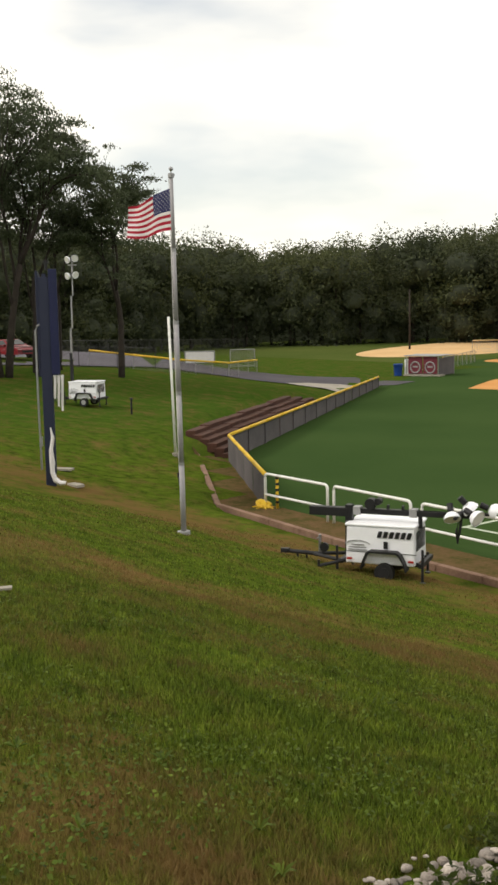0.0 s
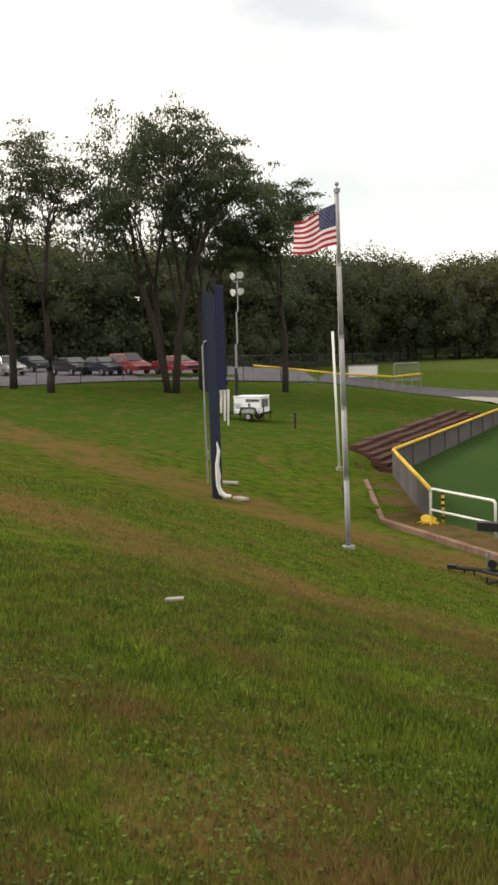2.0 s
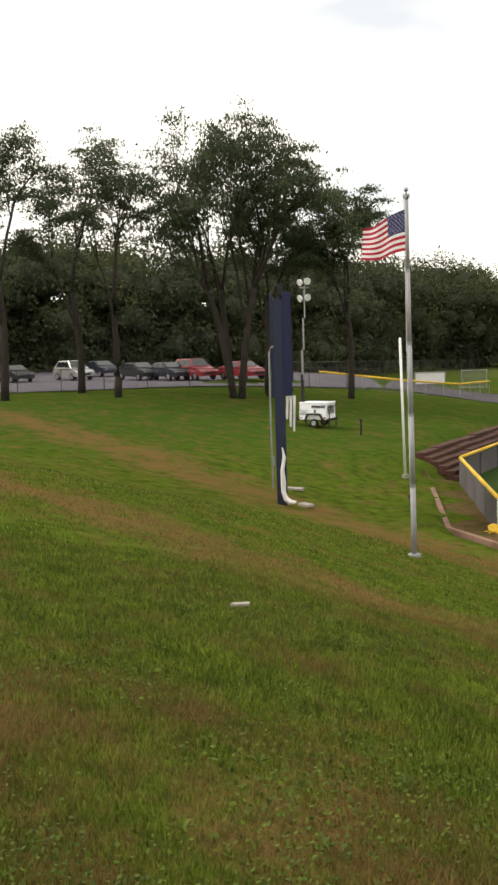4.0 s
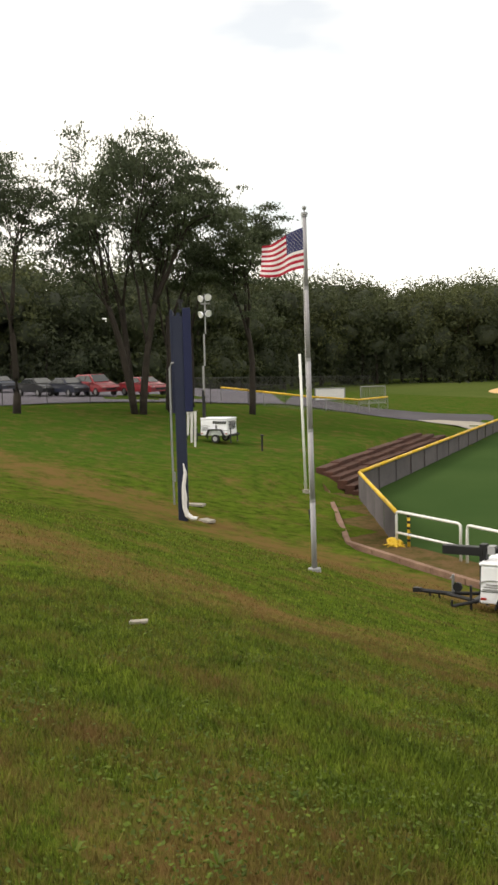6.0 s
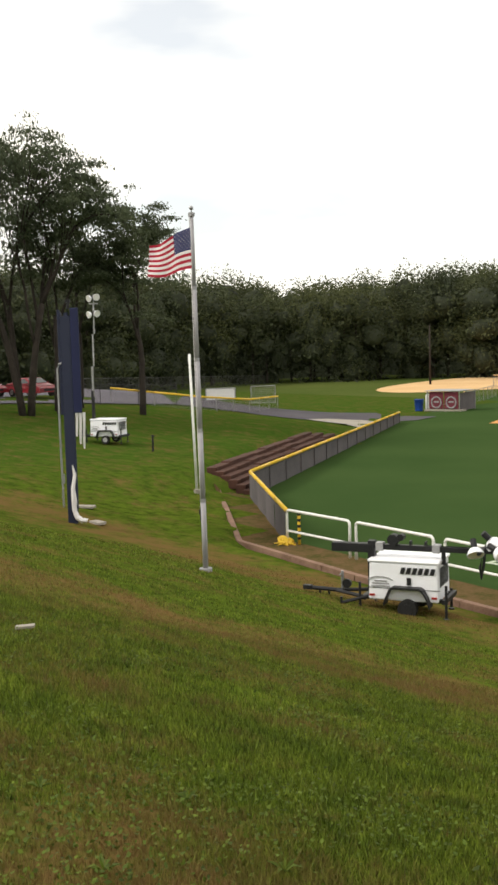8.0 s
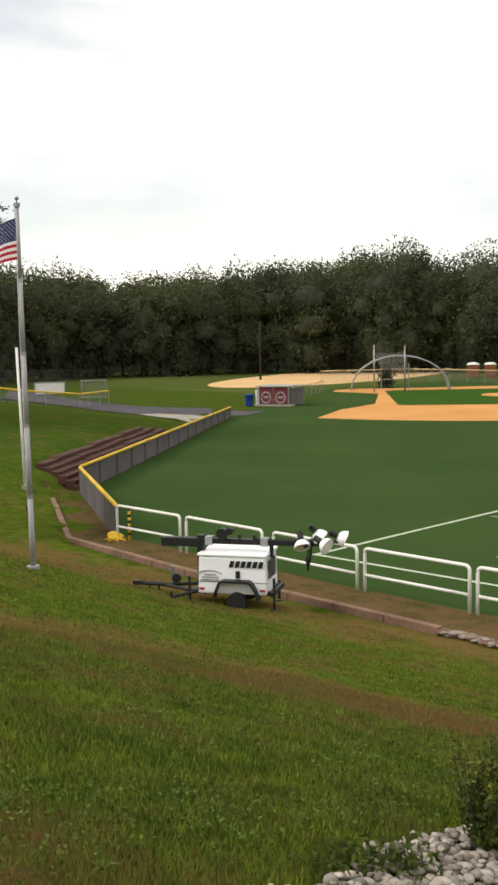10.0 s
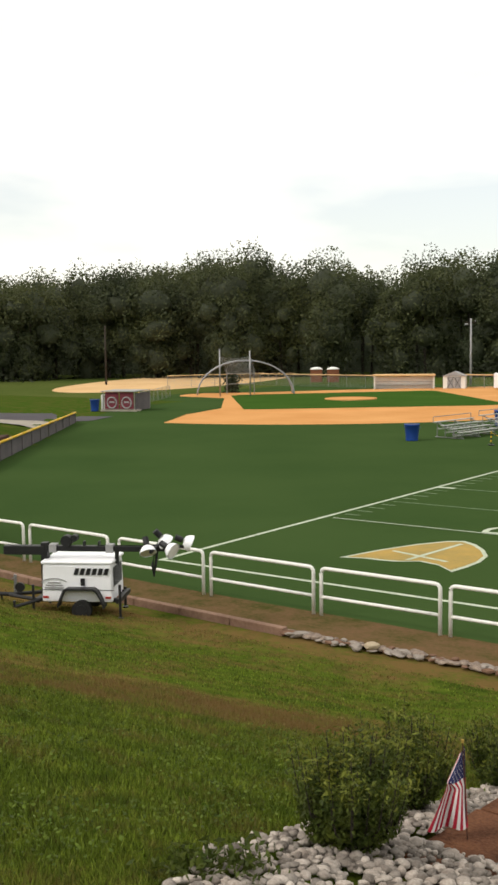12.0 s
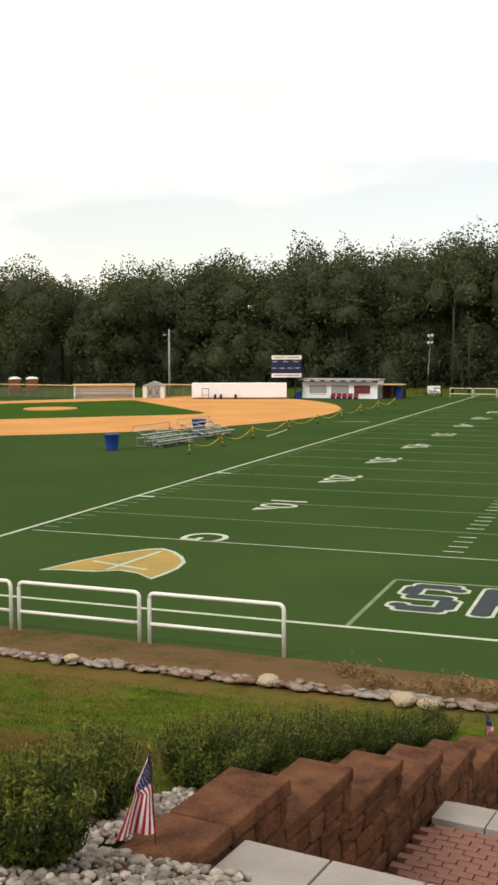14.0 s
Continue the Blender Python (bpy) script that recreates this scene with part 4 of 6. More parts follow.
# ---- trees ----
def leaf_mesh(name, centres, normals_seed, size, material, parent=None, shape=1.6, facing=None, loose=0.7):
    """Many small leaf sprays: one bent four-sided blade at each centre."""
    rng = np.random.default_rng(normals_seed)
    n = len(centres)
    a = rng.normal(size=(n, 3))
    if facing is not None:
        # blades lie across the way they face, loosely
        f = np.asarray(facing) + loose * rng.normal(size=(n, 3))
        a = np.cross(f, a)
    a /= np.linalg.norm(a, axis=1)[:, None]
    b = np.cross(a, rng.normal(size=(n, 3)) if facing is None else f)
    b /= np.linalg.norm(b, axis=1)[:, None]
    s = size * rng.uniform(0.55, 1.25, size=(n, 1))
    c = np.asarray(centres)
    nrm = np.cross(a, b)
    v = np.stack([c - a * s * shape * 0.5, c + b * s * 0.4 + nrm * s * 0.12, c + a * s * shape * 0.5, c - b * s * 0.4 + nrm * s * 0.12], axis=1).reshape(-1, 3)
    me = bpy.data.meshes.new(name)
    me.vertices.add(4 * n)
    me.vertices.foreach_set("co", v.astype(np.float32).ravel())
    me.loops.add(4 * n)
    me.loops.foreach_set("vertex_index", np.arange(4 * n, dtype=np.int32))
    me.polygons.add(n)
    me.polygons.foreach_set("loop_start", np.arange(0, 4 * n, 4, dtype=np.int32))
    me.polygons.foreach_set("loop_total", np.full(n, 4, dtype=np.int32))
    me.materials.append(material)
    me.update(calc_edges=True)
    ob = new(name, me)
    if parent is not None:
        ob.parent = parent
    return ob


def broad_tree(name, at, height, spread, seed, label, trunks=1, bare=0.32, leaves=9000, lean=0.0, leaf=0.12, fork=0.3):
    """Trunk, limbs that rise and spread, and sprays of leaves round the outer twigs."""
    rng = random.Random(seed)
    z = ground_z(*at)
    root = thing(name, pose(*at, z), label, "tree")
    tips, limbs = [], bmesh.new()

    def grow(p, d, length, r, depth):
        pts, radii = [p.copy()], [r]
        q = p.copy()
        for i in range(5):
            d = (d + Vector((rng.uniform(-1, 1), rng.uniform(-1, 1), rng.uniform(-0.3, 0.6))) * 0.13).normalized()
            q = q + d * length / 5
            pts.append(q.copy())
            radii.append(r * (1 - 0.09 * (i + 1)))
            if depth >= 2:
                tips.append((q.copy(), 0.55 + 0.5 * rng.random()))
        tube(limbs, pts, r, 6 if depth else 8, radii)
        if depth < 3:
            n = 3 if depth == 0 else rng.choice((3, 3, 4))
            for k in range(n):
                a = 2 * math.pi * (k + rng.random() * 0.6) / n
                w = (0.45 + 0.35 * rng.random()) * (1.0 if depth else 0.75) * spread / (height * 0.45)
                nd = (d + Vector((math.cos(a), math.sin(a), 0.1)) * w).normalized()
                start = pts[-1] if k < 2 else pts[rng.choice((3, 4))]
                grow(start, nd, length * rng.uniform(0.62, 0.86), radii[-1] * 0.68, depth + 1)
        else:
            tips.append((q.copy(), 0.9))

    for t in range(trunks):
        a = 2 * math.pi * t / max(1, trunks) + 0.4
        off = Vector((math.cos(a), math.sin(a), 0)) * (0.35 if trunks > 1 else 0)
        d = Vector((math.cos(a) * 0.22 * (trunks > 1) + lean, math.sin(a) * 0.22 * (trunks > 1), 1)).normalized()
        grow(off + Vector((0, 0, -0.15)), d, height * fork, height * (0.0105 if trunks > 1 else 0.013) + 0.05, 0)
    part("trunk", limbs, BARK, root, smooth_shade=True)
    nr = np.random.default_rng(seed)
    top = max(t.z for t, _ in tips)
    k = height / top
    # draw the crown back over its foot and round its shoulders
    cx, cy = sum(t.x for t, _ in tips) / len(tips), sum(t.y for t, _ in tips) / len(tips)
    reach = sorted(math.hypot(t.x - cx, t.y - cy) for t, _ in tips)[int(0.95 * len(tips))]
    widen = spread / reach

    def settle(p):
        f = max(0.0, p[2] / top)
        x, y = p[0] - (cx - lean * height * 0.5) * f, p[1] - cy * f
        x, y = x * (1 + (widen - 1) * f), y * (1 + (widen - 1) * f)
        r = min(1.2, math.hypot(x, y) / spread)
        return Vector((x, y, p[2] * (1 - 0.42 * r * r * f)))
    for o in root.children:
        for v in o.data.vertices:
            v.co = settle(v.co)
    tips = [(settle(t), w) for t, w in tips]
    k = (height - 0.4) / max(t.z for t, _ in tips)
    pts, way = [], []
    per = max(4, int(leaves / len(tips)))
    for t, w in tips:
        if t.z * k < height * bare:
            continue
        # flat sprays with gaps of air between them
        m = int(per * 1.9 * nr.random() ** 1.5 + 3)
        d = nr.normal(size=(m, 3)) * np.array((0.50, 0.50, 0.11)) * w
        d[:, 2] -= 0.12 * (d[:, 0] ** 2 + d[:, 1] ** 2)
        pts.append(np.array((t.x, t.y, t.z)) + d)
        way.append(np.stack([d[:, 0] * 0.5, d[:, 1] * 0.5, np.ones(m) * 0.8], axis=1))
    leaf_mesh("crown", np.concatenate(pts), seed + 1, leaf, LEAF_NEAR, root, facing=np.concatenate(way), loose=0.55)
    for o in root.children:
        o.data.transform(Matrix.Diagonal((1, 1, k, 1)))
    return root


broad_tree("locust_tree", (-42.1, -3.9), 18.6, 7.6, 3, "large dark green locust tree with several trunks", trunks=4, leaves=44000, fork=0.22, bare=0.2)
broad_tree("locust_tree", (-43.0, -11.7), 16.6, 3.6, 8, "slim dark green tree on the lawn", leaves=13000, lean=0.02, bare=0.16)
broad_tree("locust_tree", (-48.3, -12.4), 17.6, 4.6, 13, "tall dark green tree beside the parking lot", leaves=18000, lean=-0.04, bare=0.2)
broad_tree("locust_tree", (-42.6, 4.9), 15.7, 5.4, 21, "dark green tree with a leaning trunk on the lawn", leaves=22000, lean=-0.03, bare=0.24)
broad_tree("locust_tree", (-46.5, 2.4), 12.5, 4.0, 34, "smaller dark green tree half hidden behind others", leaves=13000, bare=0.12)
broad_tree("locust_tree", (-44.5, -0.5), 15.0, 4.6, 36, "dark green tree half hidden behind others", leaves=18000, bare=0.16)
broad_tree("locust_tree", (-52.5, -18.0), 18.0, 6.0, 41, "tall dark green tree beside the parking lot", leaves=16000)
broad_tree("locust_tree", (-44.0, -18.5), 16.5, 5.6, 47, "broad dark green tree on the lawn", leaves=16000)


# ---- woods all round ----
EYE_XY = (21.0, -33.5)
WOODS = [(-118, 110), (-95, 112), (-80, 118), (-70, 128), (-62, 150), (-54, 178), (-45, 186), (-35, 181), (-20, 172), (-7, 166), (6, 166), (30, 170)]


# height of the tree tops along the belt: bearing and angle above the standpoint, in degrees
TOPS = [(-118, 5.0), (-75, 5.4), (-61, 4.3), (-55, 3.75), (-51, 3.45), (-49.3, 3.1), (-47.2, 3.55), (-45.7, 3.2), (-44.3, 3.7), (-41, 3.9), (-39.8, 4.15), (-38.5, 4.1), (-37, 4.85), (-36, 4.8), (-34.3, 3.45),
        (-32.2, 4.35), (-30.8, 3.65), (-28, 3.65), (-25.7, 4.4), (-23.8, 3.9), (-22.6, 4.95), (-20, 4.3), (-18, 4.25), (-17, 5.3), (-13, 5.0), (-8, 6.1), (30, 5.6)]


def woods():
    rng = random.Random(5)
    nr = np.random.default_rng(5)
    lit, way, dark, trunks = [], [], [], bmesh.new()
    ico = bmesh.new()
    bmesh.ops.create_icosphere(ico, subdivisions=2, radius=1)
    ball = np.array([v.co[:] for v in ico.verts])
    ball_faces = np.array([[v.index for v in f.verts] for f in ico.faces])
    ico.free()
    mass_v, mass_f, count = [], [], 0
    az = -118.0
    while az < 30:
        for (a0, d0), (a1, d1) in zip(WOODS, WOODS[1:]):
            if a0 <= az <= a1:
                D = d0 + (d1 - d0) * (az - a0) / (a1 - a0)
        for row in range(3):
            d = D + row * 7.5 + rng.uniform(-2.5, 2.5)
            a = radians(az + rng.uniform(-0.9, 0.9))
            x, y = EYE_XY[0] + d * math.sin(a), EYE_XY[1] + d * math.cos(a)
            up = np.interp(az, [q[0] for q in TOPS], [q[1] for q in TOPS])
            zb = ground_z(x, y)
            h = (6.6 - zb + d * math.tan(radians(up))) * (rng.uniform(0.78, 0.97) if row == 0 else rng.uniform(0.90, 1.0))
            w = rng.uniform(3.4, 5.4)
            rod(trunks, (x, y, zb), (x + rng.uniform(-0.6, 0.6), y, zb + h * 0.6), 0.26, 0.14, n=5, caps=False)
            # lumpy dome of sprays over a leafy core, with lower side lobes in the front row
            domes = [(x, y, h * 0.74, h * 0.26, w)]
            for c in range(7 if row == 0 else 2):
                ca, top = rng.uniform(0, 6.28), h * (0.36 + 0.085 * c + rng.uniform(-0.04, 0.04) if row == 0 else rng.uniform(0.78, 0.93))
                off, tall = w * rng.uniform(0.35, 0.85), h * rng.uniform(0.13, 0.26)
                domes.append((x + math.cos(ca) * off, y + math.sin(ca) * off, top - tall, tall, w * rng.uniform(0.5, 0.8)))
            for cx, cy, low, tall, wide in domes:
                waves = [(nr.normal(size=3) * k, nr.uniform(0, 6.28), g) for k, g in ((1.6, 0.12), (2.2, 0.12), (4.0, 0.11), (5.5, 0.10), (8.0, 0.08), (10.0, 0.08))]

                def lump(v):
                    return 1 + sum(g * np.sin(v @ k + ph) for k, ph, g in waves)[:, None]
                size = np.array((wide, wide, tall))
                m = int(72 * wide * tall * (1.0 if row == 0 else 0.75))
                v = nr.normal(size=(m, 3))
                v /= np.linalg.norm(v, axis=1)[:, None]
                if row:
                    v[:, 2] = np.abs(v[:, 2])
                else:
                    v[:, 2] = np.where(v[:, 2] < -0.55, -v[:, 2], v[:, 2])
                depth = 1.06 - 0.48 * nr.uniform(0, 1, size=(m, 1)) ** 1.6
                lit.append(np.array((cx, cy, zb + low)) + v * lump(v) * depth * size)
                way.append(v / size * 2.5 + np.array((0, 0, 0.45)))
                # filler core in the darker leaf tone, painting shade between the sprays
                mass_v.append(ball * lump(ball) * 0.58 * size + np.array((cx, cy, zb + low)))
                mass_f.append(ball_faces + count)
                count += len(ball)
            # low understory sprays; their darker tone paints the shade beneath the crowns
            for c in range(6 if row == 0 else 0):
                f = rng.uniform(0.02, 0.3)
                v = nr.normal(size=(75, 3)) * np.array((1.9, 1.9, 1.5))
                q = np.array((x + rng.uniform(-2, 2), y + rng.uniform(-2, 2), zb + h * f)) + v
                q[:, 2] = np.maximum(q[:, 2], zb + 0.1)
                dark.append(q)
        az += degrees_step(D)
    root = thing("woods", pose(0, 0, 0), "dense belt of dark green deciduous woods behind the fields", "woods", kind="stuff")
    tagged(leaf_mesh("foliage", np.concatenate(lit), 11, 0.37, LEAF_FAR, root, shape=1.3, facing=np.concatenate(way), loose=1.0), kind="stuff")
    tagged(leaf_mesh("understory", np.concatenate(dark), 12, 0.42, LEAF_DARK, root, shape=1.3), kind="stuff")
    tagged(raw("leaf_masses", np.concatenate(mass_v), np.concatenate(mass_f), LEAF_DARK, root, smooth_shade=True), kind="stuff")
    # the deeper woods close the view, their shade put into the dark leaf tone
    verts, faces, m = [], [], 0
    az = -122.0
    while az < 34:
        D = WOODS[0][1]
        for (a0, d0), (a1, d1) in zip(WOODS, WOODS[1:]):
            if a0 <= az:
                D = d0 + (d1 - d0) * min(1, (az - a0) / (a1 - a0))
        for k in range(7):
            d = D + 21 + 2.5 * k * 0.4 + 1.5 * math.sin(az * 3.1 + k * 1.7)
            x, y = EYE_XY[0] + d * math.sin(radians(az)), EYE_XY[1] + d * math.cos(radians(az))
            verts.append((x, y, -0.2 + k * 2.1 + (1.2 * math.sin(az * 2.3) + 0.8 * math.sin(az * 5.7) if k == 6 else 0)))
        if m:
            for k in range(6):
                faces.append(((m - 1) * 7 + k, m * 7 + k, m * 7 + k + 1, (m - 1) * 7 + k + 1))
        m += 1
        az += 0.5
    tagged(raw("deep_woods", verts, faces, LEAF_DARK, root, smooth_shade=True), kind="stuff")
    tagged(part("trunks", trunks, BARK, root), kind="stuff")


def degrees_step(d):
    return math.degrees(4.8 / d)


woods()

# ---- parking lot ----
def car(m, paint, label, suv=False):
    root = thing("parked_car", m, label, "car", "cars in the lot")
    prof = [(-2.25, 0.35), (-2.28, 0.75), (-2.1, 0.98), (-1.55, 1.05), (-0.95, 1.42 + 0.22 * suv), (0.3, 1.45 + 0.24 * suv), (1.0, 1.02 + 0.05 * suv), (1.9, 0.86), (2.22, 0.68), (2.25, 0.35)]
    if suv:
        prof[3] = (-2.0, 1.2)
        prof[4] = (-1.7, 1.64)
    bm = bmesh.new()
    rings = []
    for y, inset in ((-0.88, 0.0), (-0.8, 0.03), (0.8, 0.03), (0.88, 0.0)):
        ring = []
        for x, z in prof:
            tuck = 0.16 * max(0, (z - 0.95)) / 0.5
            yy = math.copysign(abs(y) - tuck, y)
            zz = z if abs(y) < 0.85 else min(z, 0.9 + 0.9 * (z - 0.9)) - 0.02
            ring.append(bm.verts.new((x, yy, zz)))
        rings.append(ring)
    n = len(prof)
    for a, b in zip(rings, rings[1:]):
        for k in range(n - 1):
            bm.faces.new((a[k], a[k + 1], b[k + 1], b[k]))
    for ring in (rings[0][::-1], rings[-1]):
        bm.faces.new(ring)
    bm.faces.new([r[0] for r in rings] + [r[-1] for r in rings[::-1]])
    bmesh.ops.recalc_face_normals(bm, faces=bm.faces)
    part("body", bm, paint, root)
    dz = 0.2 * suv
    for s in (-1, 1):
        y = s * 0.80
        q = [(-1.35 - 0.4 * suv, 1.05 + 0.1 * suv), (-0.9 - 0.5 * suv, 1.36 + dz), (-0.25, 1.38 + dz), (-0.25, 1.03 + 0.1 * suv)]
        q2 = [(-0.19, 1.03 + 0.1 * suv), (-0.19, 1.38 + dz), (0.27, 1.37 + dz), (0.85, 1.04 + 0.05 * suv)]
        for nm, poly in (("rear_window", q), ("front_window", q2)):
            b2 = bmesh.new()
            f = []
            for x, z in poly:
                tuck = 0.16 * max(0, (z - 0.95)) / 0.5
                f.append(b2.verts.new((x, s * (0.895 - tuck), z)))
            b2.faces.new(f)
            part(nm, b2, GLASS_DARK, root)
        for x in (-1.4, 1.38):
            w = part("wheel", rods(((x, s * 0.72, 0.32), (x, s * 0.9, 0.32), 0.32), n=20), RUBBER, root)
            part("hubcap", rods(((x, s * 0.8, 0.32), (x, s * 0.91, 0.32), 0.2), n=14), GALV, w)
        part("headlight", box(bmesh.new(), (2.12, s * 0.62, 0.68), (0.2, 0.30, 0.10), bevel=0.03), GREY_BOARD, root)
        part("wing_mirror", box(bmesh.new(), (0.72, s * 0.97, 1.02), (0.12, 0.16, 0.12), bevel=0.03), paint, root)
    b2 = bmesh.new()
    z1 = 1.42 + 0.22 * suv
    b2.faces.new([b2.verts.new(v) for v in ((0.34, -0.62, z1), (0.34, 0.62, z1), (0.99, 0.72, 1.05 + 0.05 * suv), (0.99, -0.72, 1.05 + 0.05 * suv))])
    for v in b2.verts:
        v.co += Vector((0.02, 0, 0.015))
    part("windscreen", b2, GLASS_DARK, root)
    part("grille", box(bmesh.new(), (2.24, 0, 0.55), (0.05, 0.9, 0.16), bevel=0.01), BLACK, root)
    return root


SILVER = mat("silver_car_paint", (0.48, 0.48, 0.46), (0.44, 0.44, 0.42), scale=1, rough=0.25, metal=0.5, spec=0.6)
BLACK_CAR = mat("black_car_paint", (0.008, 0.009, 0.013), (0.011, 0.012, 0.016), scale=1, rough=0.3, spec=0.35)
NAVY_CAR = mat("navy_car_paint", (0.010, 0.013, 0.028), (0.013, 0.017, 0.035), scale=1, rough=0.3, spec=0.35)
RED_CAR = mat("red_car_paint", (0.20, 0.010, 0.018), (0.24, 0.013, 0.022), scale=1, rough=0.3, spec=0.4)
for x, y, paint, label, suv in ((-69.4, -6.6, SILVER, "silver estate car parked on the asphalt lot", True), (-74.5, -2.5, NAVY_CAR, "dark blue car parked on the asphalt lot", False),
                                (-63.0, -3.0, BLACK_CAR, "black saloon car parked on the asphalt lot", False), (-60.2, -1.5, NAVY_CAR, "dark navy saloon car parked on the asphalt lot", False),
                                (-58.8, 0.2, RED_CAR, "red car parked on the asphalt lot", True), (-55.6, 2.9, RED_CAR, "dark red car parked behind the tree trunks", False),
                                (-70.5, -11.5, BLACK_CAR, "black car parked on the asphalt lot", False), (-72.0, -17.0, SILVER, "silver car parked on the asphalt lot", False)):
    car(pose(x, y, ground_z(x, y) + 0.03, 0, 0, 10), paint, label, suv)

DARK_WIRE = mat("dark_chain_link", (0.05, 0.05, 0.052), (0.07, 0.07, 0.07), scale=4, rough=0.6, metal=0.5)
for a, b in (((-55.0, -30), (-50.2, -10.2)), ((-50.2, -10.2), (-48.3, 8)), ((-48.3, 8), (-49.3, 12))):
    fence_run("lot_fence", (*a, ground_z(*a)), (*b, ground_z(*b)), 1.5, "chain-link fence along the edge of the parking lot", screen=False, cap=None, post_step=3.0, wire=DARK_WIRE)
CAPPED = [(-50.3, 6.8), (-45.4, 11.4), (-49.0, 18.8), (-54.3, 25.9)]
for a, b in zip(CAPPED, CAPPED[1:]):
    fence_run("far_fence", (*a, ground_z(*a)), (*b, ground_z(*b)), 1.0, "chain-link fence with a yellow cap behind the path", screen=False, post_step=3.0)
fence_run("field_fence", (-60.5, 9, 2.6), (-116, 72, 0), 1.5, "long chain-link fence behind the second field", screen=False, cap=None, post_step=5, wire=DARK_WIRE)


def gate_panel(x, y, w, h, turn, label, infill):
    z = ground_z(x, y)
    root = thing("gate_panel", pose(x, y, z, 0, 0, turn), label, "gate")
    part("frame", rods(((0, 0, 0), (0, 0, h), 0.05), ((w, 0, 0), (w, 0, h), 0.05), ((0, 0, h), (w, 0, h), 0.04), ((0, 0, 0.1), (w, 0, 0.1), 0.04)), GALV, root)
    if infill is None:
        bm = bmesh.new()
        for i in range(15):
            rod(bm, (w * i / 14, 0, 0.1), (w * i / 14, 0, h), 0.012, n=4, caps=False)
        for i in range(10):
            rod(bm, (0, 0.01, 0.1 + (h - 0.1) * i / 9), (w, 0.01, 0.1 + (h - 0.1) * i / 9), 0.012, n=4, caps=False)
        part("wire_mesh", bm, GALV, root)
    else:
        part("infill", boxes(((w / 2, 0, h * 0.52), (w - 0.1, 0.02, h * 0.86))), infill, root)


gate_panel(-57.0, 25.0, 2.2, 1.6, 62, "grey chain-link gate panel beside the path", None)
gate_panel(-57.2, 20.2, 2.6, 1.1, 64, "white board panel fixed to a fence frame", WHITE_PAINT)


# small things on the west lawn
def stump(x, y):
    root = thing("marker_post", pose(x, y, ground_z(x, y)), "thin dark marker post in the grass", "post")
    part("post", rods(((0, 0, 0), (0.02, 0, 0.85), 0.05)), BLACK, root)
    part("crosspiece", boxes(((0.02, 0, 0.8), (0.3, 0.06, 0.05))), BLACK, root)


stump(-26.3, -4.4)


def wood_pole(x, y, h, label, arms=True, z=None, skin=BARK):
    z = ground_z(x, y) if z is None else z
    root = thing("utility_pole", pose(x, y, z), label, "utility pole")
    part("shaft", rod(bmesh.new(), (0, 0, -0.2), (0, 0, h), 0.16, 0.11, n=10), skin, root, smooth_shade=True)
    if arms:
        part("crossarm", boxes(((0, 0, h - 0.5), (1.6, 0.1, 0.12))), BARK, root)
        part("insulator", rods(((0.6, 0, h - 0.45), (0.6, 0, h - 0.25), 0.05)), GREY_BOARD, root)
        part("lamp", box(bmesh.new(), (-0.5, -0.3, h - 0.75), (0.3, 0.5, 0.18), bevel=0.04), GREY_BOARD, root)


wood_pole(-39.5, 98.5, 8.7, "grey wooden utility pole before the woods", skin=GREY_BOARD)
wood_pole(-89.0, 81.5, 8.6, "tall weathered wooden pole before the woods", arms=False)
wood_pole(-3.6, 109.5, 11.5, "tall thin pole before the woods", arms=False)
wood_pole(-43.0, -1.2, 6.3, "thin pale pole between the trees", arms=False)


# ---- near dugout by the foul line ----
def dugout_left():
    root = thing("dugout", pose(-48.7, 39.0, 0, 0, 0, 20), "dugout with maroon banners, each bearing a pale ring", "dugout")
    for k in (0, 1):
        x = 0.9 + 1.45 * k
        ban = part("banner", box(bmesh.new(), (x, -0.06, 1.0), (1.36, 0.05, 1.55), bevel=0.01), MAROON, root, "maroon vinyl banner")
        bm = bmesh.new()
        tube(bm, [(x + 0.46 * math.cos(radians(a)), -0.10, 0.8 + 0.5 * math.sin(radians(a))) for a in range(0, 361, 20)], 0.07, 6)
        part("ring_emblem", bm, GREY_BOARD, ban, "pale ring emblem")
        part("emblem_bar", boxes(((x, -0.1, 0.85), (0.5, 0.02, 0.14))), GREY_BOARD, ban)
    part("end_wall", box(bmesh.new(), (-0.05, 0.8, 0.75), (0.35, 1.6, 1.5), bevel=0.02), WHITE_PAINT, root)
    part("base", box(bmesh.new(), (1.6, 0.3, 0.08), (3.6, 1.2, 0.16), bevel=0.01), CONCRETE, root)
    part("roof", box(bmesh.new(), (1.6, 1.3, 1.85), (3.5, 3.2, 0.07), bevel=0.01), GREY_BOARD, root)
    part("side_screen", boxes(((3.1, 2.0, 0.85), (0.04, 3.6, 1.6))), SCREEN, root)
    for x, y in ((0, 0), (3.1, 0), (3.1, 3.8), (0, 3.0)):
        part("post", rods(((x, y, 0), (x, y, 1.85), 0.05)), GALV, root)
    part("bench", boxes(((1.6, 2.2, 0.45), (3.0, 0.4, 0.06))), GREY_BOARD, root)


dugout_left()


